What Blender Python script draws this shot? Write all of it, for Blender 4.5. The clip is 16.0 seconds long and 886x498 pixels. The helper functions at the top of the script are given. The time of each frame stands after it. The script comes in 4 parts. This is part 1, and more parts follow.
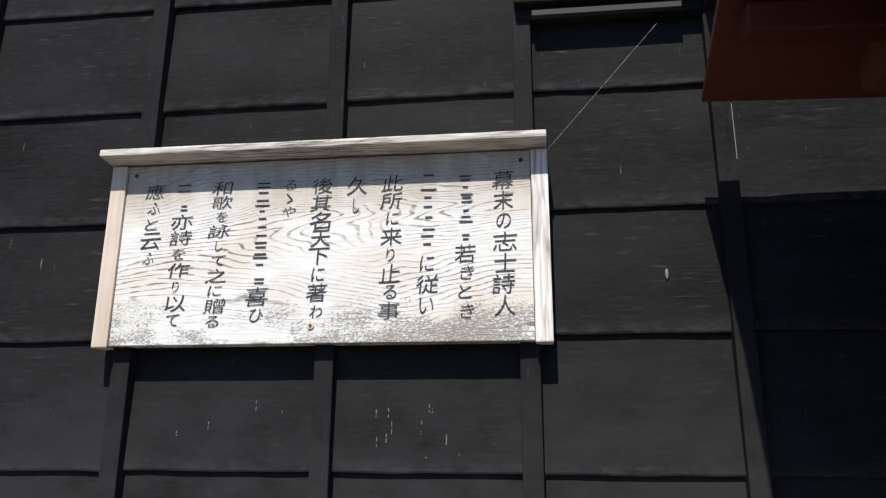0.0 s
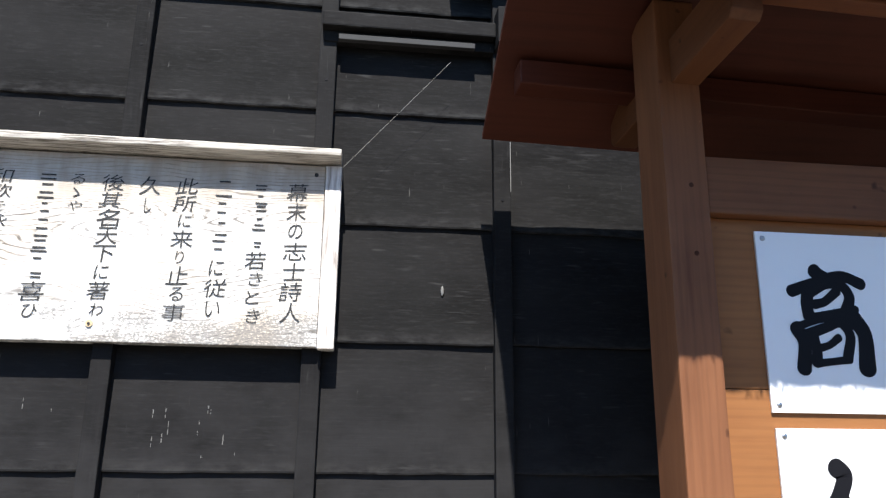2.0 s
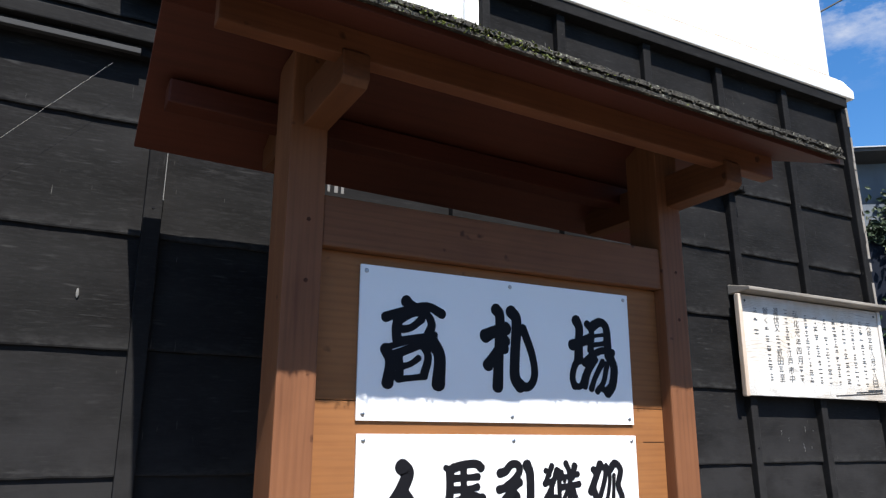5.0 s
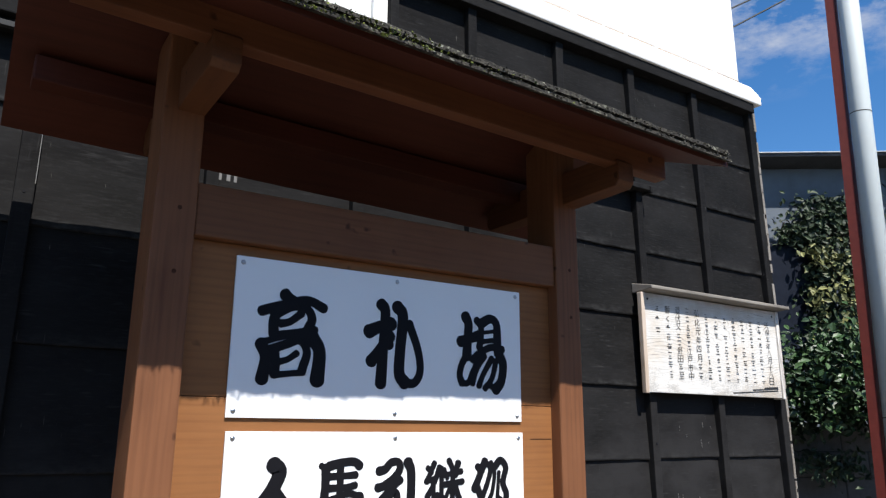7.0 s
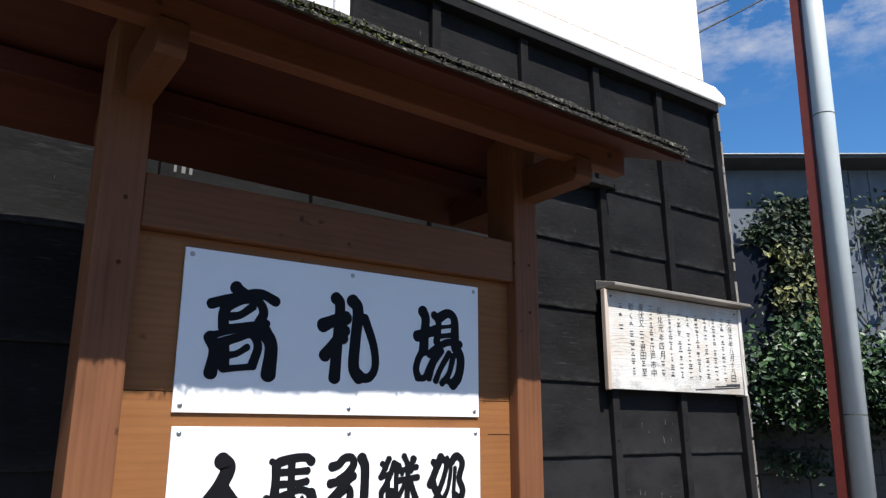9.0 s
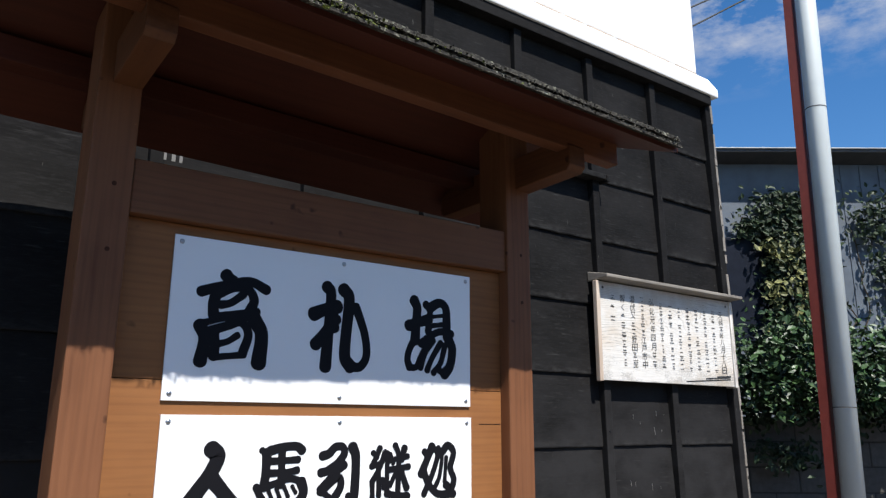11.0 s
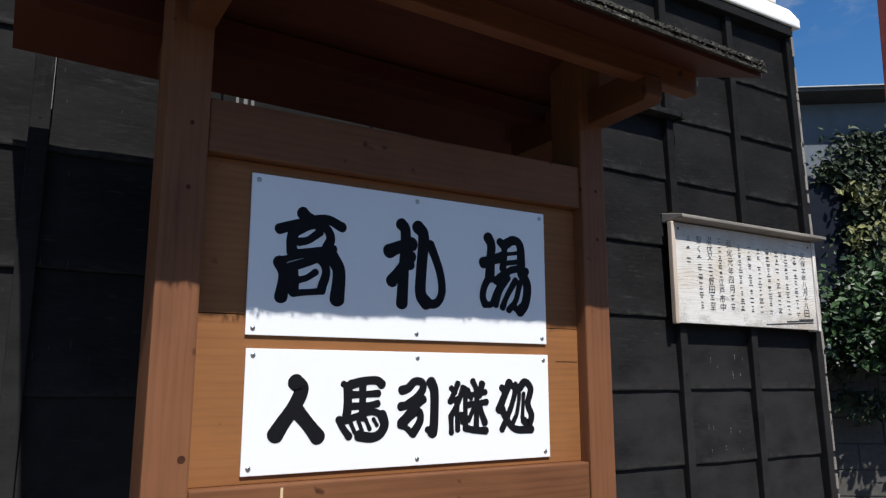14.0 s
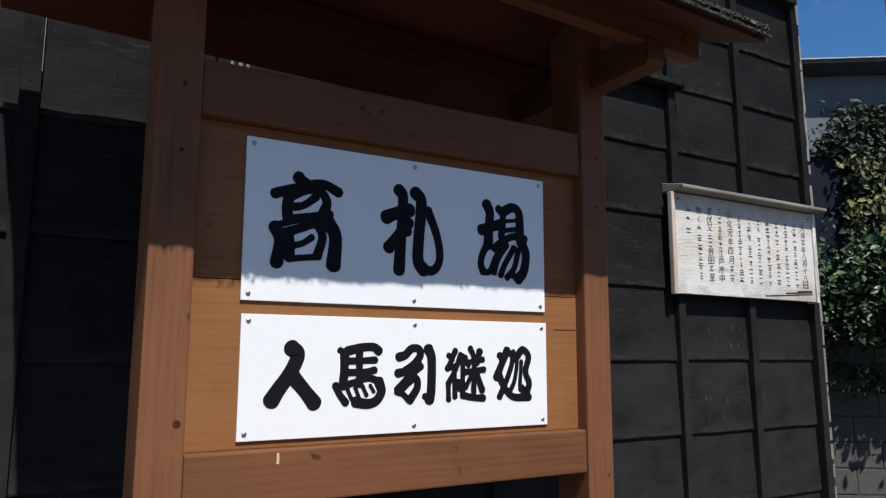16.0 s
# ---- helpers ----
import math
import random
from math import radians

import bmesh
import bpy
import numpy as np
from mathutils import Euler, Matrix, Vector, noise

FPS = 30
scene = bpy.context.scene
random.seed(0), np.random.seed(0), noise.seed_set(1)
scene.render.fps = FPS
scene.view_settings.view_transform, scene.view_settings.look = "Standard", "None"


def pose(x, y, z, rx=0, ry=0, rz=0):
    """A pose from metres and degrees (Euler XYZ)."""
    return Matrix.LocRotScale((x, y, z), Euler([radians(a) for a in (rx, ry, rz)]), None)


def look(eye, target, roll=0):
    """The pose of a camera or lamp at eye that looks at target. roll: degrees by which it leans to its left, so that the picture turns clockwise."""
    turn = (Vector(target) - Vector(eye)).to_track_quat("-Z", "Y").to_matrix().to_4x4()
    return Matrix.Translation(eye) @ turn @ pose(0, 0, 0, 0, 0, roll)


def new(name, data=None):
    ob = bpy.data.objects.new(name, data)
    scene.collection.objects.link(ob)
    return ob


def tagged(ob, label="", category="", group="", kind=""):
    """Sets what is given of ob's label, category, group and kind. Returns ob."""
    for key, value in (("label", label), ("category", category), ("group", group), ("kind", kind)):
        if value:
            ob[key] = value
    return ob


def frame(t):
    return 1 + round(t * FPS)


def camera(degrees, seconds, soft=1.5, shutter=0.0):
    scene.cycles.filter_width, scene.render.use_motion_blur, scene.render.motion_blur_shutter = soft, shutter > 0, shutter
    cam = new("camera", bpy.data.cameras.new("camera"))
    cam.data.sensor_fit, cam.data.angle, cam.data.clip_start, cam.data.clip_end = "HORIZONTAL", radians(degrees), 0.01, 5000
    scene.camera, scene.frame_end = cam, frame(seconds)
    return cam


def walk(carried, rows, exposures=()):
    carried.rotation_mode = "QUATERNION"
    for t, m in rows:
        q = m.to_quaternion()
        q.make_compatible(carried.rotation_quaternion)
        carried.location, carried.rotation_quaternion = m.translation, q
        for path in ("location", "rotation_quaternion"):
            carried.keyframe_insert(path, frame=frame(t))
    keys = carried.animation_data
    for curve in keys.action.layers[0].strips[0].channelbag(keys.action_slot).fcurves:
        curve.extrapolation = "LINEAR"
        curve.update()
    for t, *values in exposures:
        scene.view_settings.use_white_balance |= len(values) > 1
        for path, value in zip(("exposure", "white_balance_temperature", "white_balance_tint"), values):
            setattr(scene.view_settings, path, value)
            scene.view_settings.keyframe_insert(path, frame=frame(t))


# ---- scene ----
cam = camera(62.2, 16.0, soft=1.3)
PATH = [
    (0, (0.076, 0.054, 1.497), (-0.157, 1.972, 2.016), 0.2),
    (0.5, (0.092, 0.036, 1.503), (-0.126, 1.955, 2.023), 0.4),
    (1, (0.117, 0.001, 1.509), (-0.011, 1.929, 2.026), 0.6),
    (1.5, (0.145, -0.029, 1.511), (0.201, 1.904, 2.02), 0.6),
    (2, (0.162, -0.052, 1.508), (0.395, 1.868, 2.02), 0.6),
    (2.5, (0.181, -0.078, 1.513), (0.552, 1.82, 2.023), 0.4),
    (3, (0.207, -0.103, 1.516), (0.708, 1.767, 2.019), 0.3),
    (3.5, (0.23, -0.129, 1.514), (0.857, 1.702, 2.019), 0.3),
    (4, (0.252, -0.167, 1.524), (0.997, 1.621, 2.023), 0.2),
    (4.5, (0.284, -0.208, 1.521), (1.124, 1.535, 2.022), 0.3),
    (5, (0.31, -0.255, 1.534), (1.233, 1.449, 2.029), 0.3),
    (7.5, (0.456, -0.293, 1.543), (1.541, 1.317, 2.025), 0.3),
    (8, (0.473, -0.296, 1.538), (1.579, 1.298, 2.022), 0.2),
    (10.5, (0.478, -0.301, 1.526), (1.606, 1.281, 1.999), 0.2),
    (11, (0.482, -0.293, 1.522), (1.619, 1.284, 1.987), 0.2),
    (11.5, (0.484, -0.286, 1.519), (1.615, 1.299, 1.974), -0.3),
    (12, (0.48, -0.273, 1.492), (1.53, 1.368, 1.945), -0.4),
    (12.5, (0.463, -0.258, 1.483), (1.439, 1.436, 1.904), -0.1),
    (13, (0.469, -0.264, 1.486), (1.45, 1.435, 1.875), 0.1),
    (13.5, (0.474, -0.262, 1.487), (1.49, 1.42, 1.855), 0.0),
    (14, (0.476, -0.257, 1.477), (1.484, 1.434, 1.831), -0.0),
    (14.5, (0.482, -0.249, 1.462), (1.472, 1.454, 1.806), -0.1),
    (15, (0.485, -0.239, 1.459), (1.491, 1.458, 1.785), -0.0),
    (15.5, (0.483, -0.238, 1.463), (1.497, 1.459, 1.767), -0.0),
    (16, (0.488, -0.24, 1.463), (1.505, 1.458, 1.748), 0.2),
]
walk(cam, [(t, look(eye, target, roll)) for t, eye, target, roll in PATH],
     exposures=[(0.0, 0.58), (1.0, 0.70), (1.7, 1.05), (2.5, 1.5), (3.7, 1.6), (4.5, 1.2), (5.2, 0.9), (8.0, 0.66), (11.5, 0.55), (12.5, 0.34), (14.5, 0.26), (16.0, 0.16)])

# ---- light ----
SUN_WAY = Vector((0.145, 1.0, -1.48)).normalized()
world = bpy.data.worlds.new("sky")
scene.world = world
world.use_nodes = True
wn, wl = world.node_tree.nodes, world.node_tree.links
wn.clear()
sky = wn.new("ShaderNodeTexSky")
sky.sky_type = "NISHITA"
sky.sun_disc = False
sky.sun_elevation = math.asin(-SUN_WAY.z)
sky.sun_rotation = math.atan2(-SUN_WAY.x, -SUN_WAY.y)
sky.altitude = 600
sky.dust_density = 0.3
sky.ozone_density = 3.0
wcoord = wn.new("ShaderNodeTexCoord")
wmap = wn.new("ShaderNodeMapping")
wmap.inputs["Scale"].default_value = (1.0, 1.0, 2.2)
wmap.inputs["Location"].default_value = (0.0, 0.0, 0.35)
cloud = wn.new("ShaderNodeTexNoise")
cloud.inputs["Scale"].default_value = 8.5
cloud.inputs["Detail"].default_value = 7
cloud.inputs["Roughness"].default_value = 0.62
cramp = wn.new("ShaderNodeValToRGB")
cramp.color_ramp.elements[0].position = 0.45
cramp.color_ramp.elements[1].position = 0.70
wmix = wn.new("ShaderNodeMix")
wmix.data_type = "RGBA"
wmix.inputs["B"].default_value = (8.2, 8.0, 7.8, 1)
wbg = wn.new("ShaderNodeBackground")
wbg.inputs["Strength"].default_value = 0.066
wout = wn.new("ShaderNodeOutputWorld")
wl.new(wcoord.outputs["Generated"], wmap.inputs["Vector"])
wl.new(wmap.outputs["Vector"], cloud.inputs["Vector"])
wl.new(cloud.outputs["Fac"], cramp.inputs["Fac"])
# the cloud layer thins out towards the horizon
wsep = wn.new("ShaderNodeSeparateXYZ")
wlow = wn.new("ShaderNodeMapRange")
wlow.inputs["From Min"].default_value, wlow.inputs["From Max"].default_value = 0.39, 0.50
wfac = wn.new("ShaderNodeMath")
wfac.operation = "MULTIPLY"
wl.new(wcoord.outputs["Generated"], wsep.inputs[0])
wl.new(wsep.outputs["Z"], wlow.inputs["Value"])
wl.new(cramp.outputs["Color"], wfac.inputs[0])
wl.new(wlow.outputs[0], wfac.inputs[1])
wl.new(wfac.outputs[0], wmix.inputs["Factor"])
hue = wn.new("ShaderNodeHueSaturation")
hue.inputs["Hue"].default_value = 0.502
hue.inputs["Saturation"].default_value = 1.28
hue.inputs["Value"].default_value = 1.60
wl.new(sky.outputs["Color"], hue.inputs["Color"])
wl.new(hue.outputs["Color"], wmix.inputs["A"])
wl.new(wmix.outputs["Result"], wbg.inputs["Color"])
wl.new(wbg.outputs["Background"], wout.inputs["Surface"])

sun_data = bpy.data.lights.new("sun", "SUN")
sun_data.energy = 5.0
sun_data.angle = radians(0.5)
sun_data.color = (1.0, 0.965, 0.91)
sun = new("sun", sun_data)
sun.rotation_euler = SUN_WAY.to_track_quat("-Z", "Y").to_euler()
sun.location = (0, -6, 9)


# ---- materials ----
class Nodes:
    """A small wrapper to wire one procedural material."""

    def __init__(self, name, roughness=0.6, metal=0.0, specular=0.5):
        self.mat = bpy.data.materials.new(name)
        self.mat.use_nodes = True
        self.n, self.l = self.mat.node_tree.nodes, self.mat.node_tree.links
        self.bsdf = self.n["Principled BSDF"]
        self.bsdf.inputs["Roughness"].default_value = roughness
        self.bsdf.inputs["Metallic"].default_value = metal
        self.bsdf.inputs["Specular IOR Level"].default_value = specular
        self.tc = self.n.new("ShaderNodeTexCoord").outputs["Object"]
        info = self.n.new("ShaderNodeObjectInfo")
        self.rnd = info.outputs["Random"]

    def put(self, value, socket):
        if isinstance(value, bpy.types.NodeSocket):
            self.l.new(value, socket)
        else:
            socket.default_value = value

    def coord(self, scale=(1, 1, 1), shift=False):
        m = self.n.new("ShaderNodeMapping")
        m.inputs["Scale"].default_value = scale
        self.l.new(self.tc, m.inputs["Vector"])
        out = m.outputs["Vector"]
        if shift:
            mul = self.n.new("ShaderNodeVectorMath")
            mul.operation = "MULTIPLY_ADD"
            comb = self.n.new("ShaderNodeCombineXYZ")
            for k in ("X", "Y", "Z"):
                self.l.new(self.rnd, comb.inputs[k])
            self.l.new(comb.outputs[0], mul.inputs[0])
            mul.inputs[1].default_value = (37.0, 19.0, 53.0)
            self.l.new(out, mul.inputs[2])
            out = mul.outputs[0]
        return out

    def noise(self, vec, scale, detail=4, rough=0.55, distort=0.0):
        t = self.n.new("ShaderNodeTexNoise")
        t.inputs["Scale"].default_value = scale
        t.inputs["Detail"].default_value = detail
        t.inputs["Roughness"].default_value = rough
        t.inputs["Distortion"].default_value = distort
        self.l.new(vec, t.inputs["Vector"])
        return t.outputs["Fac"]

    def wave(self, vec, scale, distort, detail=2, axis="Z", dscale=1.0):
        t = self.n.new("ShaderNodeTexWave")
        t.bands_direction = axis
        t.inputs["Scale"].default_value = scale
        t.inputs["Distortion"].default_value = distort
        t.inputs["Detail"].default_value = detail
        t.inputs["Detail Scale"].default_value = dscale
        self.l.new(vec, t.inputs["Vector"])
        return t.outputs["Fac"]

    def ramp(self, fac, *stops):
        r = self.n.new("ShaderNodeValToRGB")
        els = r.color_ramp.elements
        while len(els) < len(stops):
            els.new(0.5)
        for e, (p, c) in zip(els, stops):
            e.position = p
            e.color = (*c, 1) if isinstance(c, tuple) else (c, c, c, 1)
        self.l.new(fac, r.inputs["Fac"])
        return r.outputs["Color"]

    def mix(self, fac, a, b, how="MIX"):
        m = self.n.new("ShaderNodeMix")
        m.data_type = "RGBA"
        m.blend_type = how
        for v, k in ((fac, "Factor"), (a, "A"), (b, "B")):
            if isinstance(v, tuple) and len(v) == 3:
                v = (*v, 1)
            self.put(v, m.inputs[k])
        return m.outputs["Result"]

    def bump(self, height, strength=0.3, distance=0.002):
        b = self.n.new("ShaderNodeBump")
        b.inputs["Strength"].default_value = strength
        b.inputs["Distance"].default_value = distance
        self.l.new(height, b.inputs["Height"])
        self.l.new(b.outputs["Normal"], self.bsdf.inputs["Normal"])

    def base(self, value):
        self.put((*value, 1) if isinstance(value, tuple) else value, self.bsdf.inputs["Base Color"])
        return self.mat


def black_timber(name, along):
    """Black-stained cladding; along: the axis of its grain."""
    s = {"x": (1.2, 20, 26), "z": (26, 20, 1.2)}[along]
    m = Nodes(name, 0.62, specular=0.03)
    v = m.coord(s, shift=True)
    grain = m.noise(v, 5.0, 6, 0.65)
    tone = m.noise(m.coord((1.1, 1, 2.2), shift=True), 2.6, 3)
    col = m.mix(m.ramp(grain, (0.3, 0.0), (0.75, 1.0)), (0.0072, 0.0069, 0.0070), (0.0142, 0.0138, 0.0140))
    col = m.mix(m.ramp(tone, (0.36, 0.0), (0.72, 0.9)), col, (0.0190, 0.0185, 0.0185))
    pale = m.noise(m.coord((3, 3, 3), shift=True), 2.0, 3)
    streak = m.noise(m.coord({"x": (14, 30, 130), "z": (130, 30, 14)}[along], shift=True), 1.0, 2, 0.4)
    scratch = m.mix(1.0, m.ramp(streak, (0.64, 0.0), (0.75, 1.0)), m.ramp(pale, (0.44, 0.0), (0.60, 1.0)), "MULTIPLY")
    drip = m.noise(m.coord((170, 30, 16), shift=True), 1.0, 2, 0.4)
    drips = m.mix(1.0, m.ramp(drip, (0.74, 0.0), (0.78, 1.0)), m.ramp(pale, (0.40, 1.0), (0.50, 0.0)), "MULTIPLY")
    col = m.mix(scratch, col, (0.034, 0.0335, 0.033))
    col = m.mix(drips, col, (0.13, 0.125, 0.115))
    dust = m.noise(m.coord((6, 6, 30), shift=True), 6.0, 8, 0.7)
    col = m.mix(m.ramp(dust, (0.50, 0.0), (0.72, 0.6)), col, (0.028, 0.0275, 0.0275))
    # paler in mottled patches towards the bottom, from z 1.80 down to 1.45
    pos = m.n.new("ShaderNodeNewGeometry")
    high = m.n.new("ShaderNodeSeparateXYZ")
    m.l.new(pos.outputs["Position"], high.inputs[0])
    up = m.n.new("ShaderNodeMapRange")
    m.l.new(high.outputs["Z"], up.inputs["Value"])
    up.inputs["From Min"].default_value, up.inputs["From Max"].default_value = 1.80, 1.45
    mottle = m.noise(m.coord((4, 4, 6), shift=True), 1.8, 5, 0.6)
    col = m.mix(m.mix(1.0, up.outputs[0], m.ramp(mottle, (0.30, 0.10), (0.62, 0.9)), "MULTIPLY"), col, (0.0260, 0.0255, 0.0262))
    if along == "x":
        # bleached line along the exposed foot of each plank
        sep = m.n.new("ShaderNodeSeparateXYZ")
        m.l.new(m.tc, sep.inputs[0])
        mr = m.n.new("ShaderNodeMapRange")
        m.l.new(sep.outputs["Z"], mr.inputs["Value"])
        mr.inputs["From Min"].default_value, mr.inputs["From Max"].default_value = 0.030, 0.004
        rub = m.noise(m.coord((18, 18, 40), shift=True), 1.4, 5, 0.65)
        worn = m.mix(1.0, mr.outputs[0], m.ramp(rub, (0.42, 0.0), (0.66, 1.0)), "MULTIPLY")
        col = m.mix(worn, col, (0.034, 0.0335, 0.033))
    m.put(m.ramp(grain, (0.2, 0.5), (0.8, 0.75)), m.bsdf.inputs["Roughness"])
    m.bump(grain, 0.3, 0.0012)
    return m.base(col)


def stained_timber(name, along, dark, light, knots=True, fine=1.0, low=(0.25, 0.15), high=(0.78, 0.85)):
    s = {"x": (1.4, 22, 22), "z": (22, 22, 1.4), "y": (22, 1.4, 22)}[along]
    m = Nodes(name, 0.6, specular=0.22)
    v = m.coord(s, shift=True)
    grain = m.noise(v, 3.2 * fine, 6, 0.62, 0.5)
    rings = m.wave(m.coord({"x": (0.9, 9, 9), "z": (9, 9, 0.9), "y": (9, 0.9, 9)}[along], shift=True), 2.2, 5.0, 3, {"x": "Z", "z": "X", "y": "Z"}[along])
    tone = m.noise(m.coord((2, 2, 2), shift=True), 1.6, 4)
    col = m.mix(m.ramp(grain, low, high), dark, light)
    col = m.mix(m.ramp(rings, (0.55, 0.0), (0.95, 0.22)), col, tuple(c * 0.6 for c in dark))
    col = m.mix(m.ramp(tone, (0.35, 0.0), (0.7, 0.5)), col, tuple(c * 1.25 for c in light))
    spot = m.noise(m.coord((3, 3, 3), shift=True), 9.0, 2, 0.3)
    if knots:
        col = m.mix(m.ramp(spot, (0.74, 0.0), (0.79, 0.8)), col, tuple(c * 0.35 for c in dark))
    scuff = m.noise(m.coord((40, 40, 40), shift=True), 2.0, 3)
    col = m.mix(m.ramp(scuff, (0.76, 0.0), (0.82, 0.6)), col, tuple(min(1, c * 1.8) for c in light))
    m.bump(grain, 0.3, 0.001)
    return m.base(col)


def weathered_board(name, lined=1.0, dirty=1.0):
    """Bare pale board: raised wavy grain, grey weathering along the foot."""
    m = Nodes(name, 0.75, specular=0.25)
    warp = m.coord((0.75, 1, 3.2))
    swirl = m.noise(warp, 1.5, 3, 0.45, 0.6)
    mul = m.n.new("ShaderNodeMath")
    mul.operation = "MULTIPLY_ADD"
    sep = m.n.new("ShaderNodeSeparateXYZ")
    m.l.new(m.tc, sep.inputs[0])
    m.l.new(swirl, mul.inputs[0])
    mul.inputs[1].default_value = 0.34
    m.l.new(sep.outputs["Z"], mul.inputs[2])
    sine = m.n.new("ShaderNodeMath")
    sine.operation = "MULTIPLY"
    m.l.new(mul.outputs[0], sine.inputs[0])
    sine.inputs[1].default_value = 560.0
    sn = m.n.new("ShaderNodeMath")
    sn.operation = "SINE"
    m.l.new(sine.outputs[0], sn.inputs[0])
    rings = sn.outputs[0]
    fine = m.noise(m.coord((6, 30, 130)), 2.0, 5, 0.6)
    col = m.mix(m.ramp(fine, (0.3, 0.0), (0.75, 1.0)), (0.56, 0.54, 0.505), (0.70, 0.685, 0.655))
    patch = m.noise(m.coord((2.2, 1, 3)), 2.2, 4)
    col = m.mix(m.ramp(patch, (0.48, 0.0), (0.66, 0.5)), col, (0.50, 0.38, 0.25))
    where = m.noise(m.coord((1.0, 1, 3.0)), 2.6, 3)
    lines = m.mix(1.0, m.ramp(rings, (0.55, 0.0), (0.95, 0.95 * lined)), m.ramp(where, (0.40, 0.10), (0.58, 1.0)), "MULTIPLY")
    broken = m.noise(m.coord((24, 30, 90)), 2.0, 4, 0.65)
    lines = m.mix(1.0, lines, m.ramp(broken, (0.38, 0.12), (0.56, 1.0)), "MULTIPLY")
    col = m.mix(lines, col, (0.135, 0.120, 0.105))
    # grey crazing where the old surface has flaked, mostly along the foot
    worn = m.noise(m.coord((62, 30, 105)), 2.4, 6, 0.72, 0.4)
    low = m.noise(m.coord((2.4, 1, 5.0)), 2.0, 5, 0.6)
    mr = m.n.new("ShaderNodeMapRange")
    m.l.new(sep.outputs["Z"], mr.inputs["Value"])
    mr.inputs["From Min"].default_value, mr.inputs["From Max"].default_value = 0.15, 0.0
    foot = m.mix(1.0, mr.outputs[0], m.ramp(low, (0.36, 0.0), (0.58, 1.0)), "MULTIPLY")
    cut = m.mix(1.0, foot, m.ramp(worn, (0.36, 0.0), (0.62, 1.0)), "MULTIPLY")
    col = m.mix(m.ramp(cut, (0.22, 0.0), (0.32, 0.75 * dirty)), col, (0.15, 0.145, 0.14))
    # dirt washed down from under the roof board, with its shade painted in too
    mt = m.n.new("ShaderNodeMapRange")
    m.l.new(sep.outputs["Z"], mt.inputs["Value"])
    mt.inputs["From Min"].default_value, mt.inputs["From Max"].default_value = 0.27, 0.37
    runs = m.noise(m.coord((9, 9, 1.6)), 2.2, 5, 0.65)
    grime_shade = m.mix(1.0, mt.outputs[0], m.ramp(runs, (0.30, 0.35 * dirty), (0.66, 0.95 * dirty)), "MULTIPLY")
    col = m.mix(grime_shade, col, (0.31, 0.26, 0.205))
    m.bump(lines, 0.35, 0.0014)
    return m.base(col)


def plain(name, colour, rough=0.5, metal=0.0, vary=0.12, scale=14.0, bump=0.0, spec=0.5):
    m = Nodes(name, rough, metal, spec)
    a = m.noise(m.coord(), scale, 5, 0.6)
    b = m.noise(m.coord(), scale * 0.13, 3)
    lo, hi = tuple(c * (1 - vary) for c in colour), tuple(min(1, c * (1 + vary)) for c in colour)
    col = m.mix(m.ramp(a, (0.3, 0.0), (0.7, 1.0)), lo, hi)
    col = m.mix(m.ramp(b, (0.35, 0.0), (0.7, 0.5)), col, lo)
    if bump:
        m.bump(a, bump, 0.003)
    return m.base(col)


def leafy(name, dark, light, rough=0.45):
    m = Nodes(name, rough, specular=0.4)
    geo = m.n.new("ShaderNodeNewGeometry")
    col = m.ramp(geo.outputs["Random Per Island"], (0.0, dark), (0.6, tuple((a + b) / 2 for a, b in zip(dark, light))), (1.0, light))
    m.bsdf.inputs["Transmission Weight"].default_value = 0.0
    return m.base(col)


def mossy(name):
    """Bark shingles, almost black, with lichen and green moss."""
    m = Nodes(name, 0.9, specular=0.2)
    a = m.noise(m.coord((1, 1, 2)), 55.0, 6, 0.7)
    b = m.noise(m.coord((1, 1, 1)), 9.0, 3)
    c = m.noise(m.coord((1, 1, 1)), 120.0, 3)
    col = m.mix(m.ramp(a, (0.35, 0.0), (0.68, 1.0)), (0.012, 0.011, 0.010), (0.060, 0.055, 0.046))
    pale = m.mix(1.0, m.ramp(c, (0.55, 0.0), (0.66, 1.0)), m.ramp(b, (0.42, 0.0), (0.6, 1.0)), "MULTIPLY")
    col = m.mix(pale, col, (0.26, 0.26, 0.20))
    m.bump(a, 0.9, 0.006)
    return m.base(col)


M_PLANK = black_timber("black_cladding", "x")
M_BATTEN = black_timber("black_batten", "z")
M_POST = stained_timber("stained_post", "z", (0.102, 0.038, 0.0170), (0.196, 0.083, 0.038))
M_RAIL = stained_timber("stained_rail", "x", (0.092, 0.034, 0.0150), (0.178, 0.075, 0.033))
# darker than the posts: shade under the roof is put into the colour
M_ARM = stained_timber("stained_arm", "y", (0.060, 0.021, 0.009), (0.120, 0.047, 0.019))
M_BOARD = stained_timber("stained_board", "x", (0.160, 0.060, 0.0215), (0.260, 0.113, 0.040))
# deck colour also carries part of the shade on the underside
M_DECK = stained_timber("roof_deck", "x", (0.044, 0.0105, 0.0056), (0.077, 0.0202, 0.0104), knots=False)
M_SIGN = weathered_board("weathered_sign_board")
M_SIGNPALE = weathered_board("faded_sign_board", 0.5, 0.55)
M_SIGNEDGE = stained_timber("weathered_sign_edge", "x", (0.09, 0.075, 0.058), (0.56, 0.52, 0.46), fine=3.0, low=(0.38, 0.0), high=(0.58, 1.0))
M_SIGNSIDE = stained_timber("weathered_sign_side", "z", (0.34, 0.24, 0.17), (0.58, 0.50, 0.42))
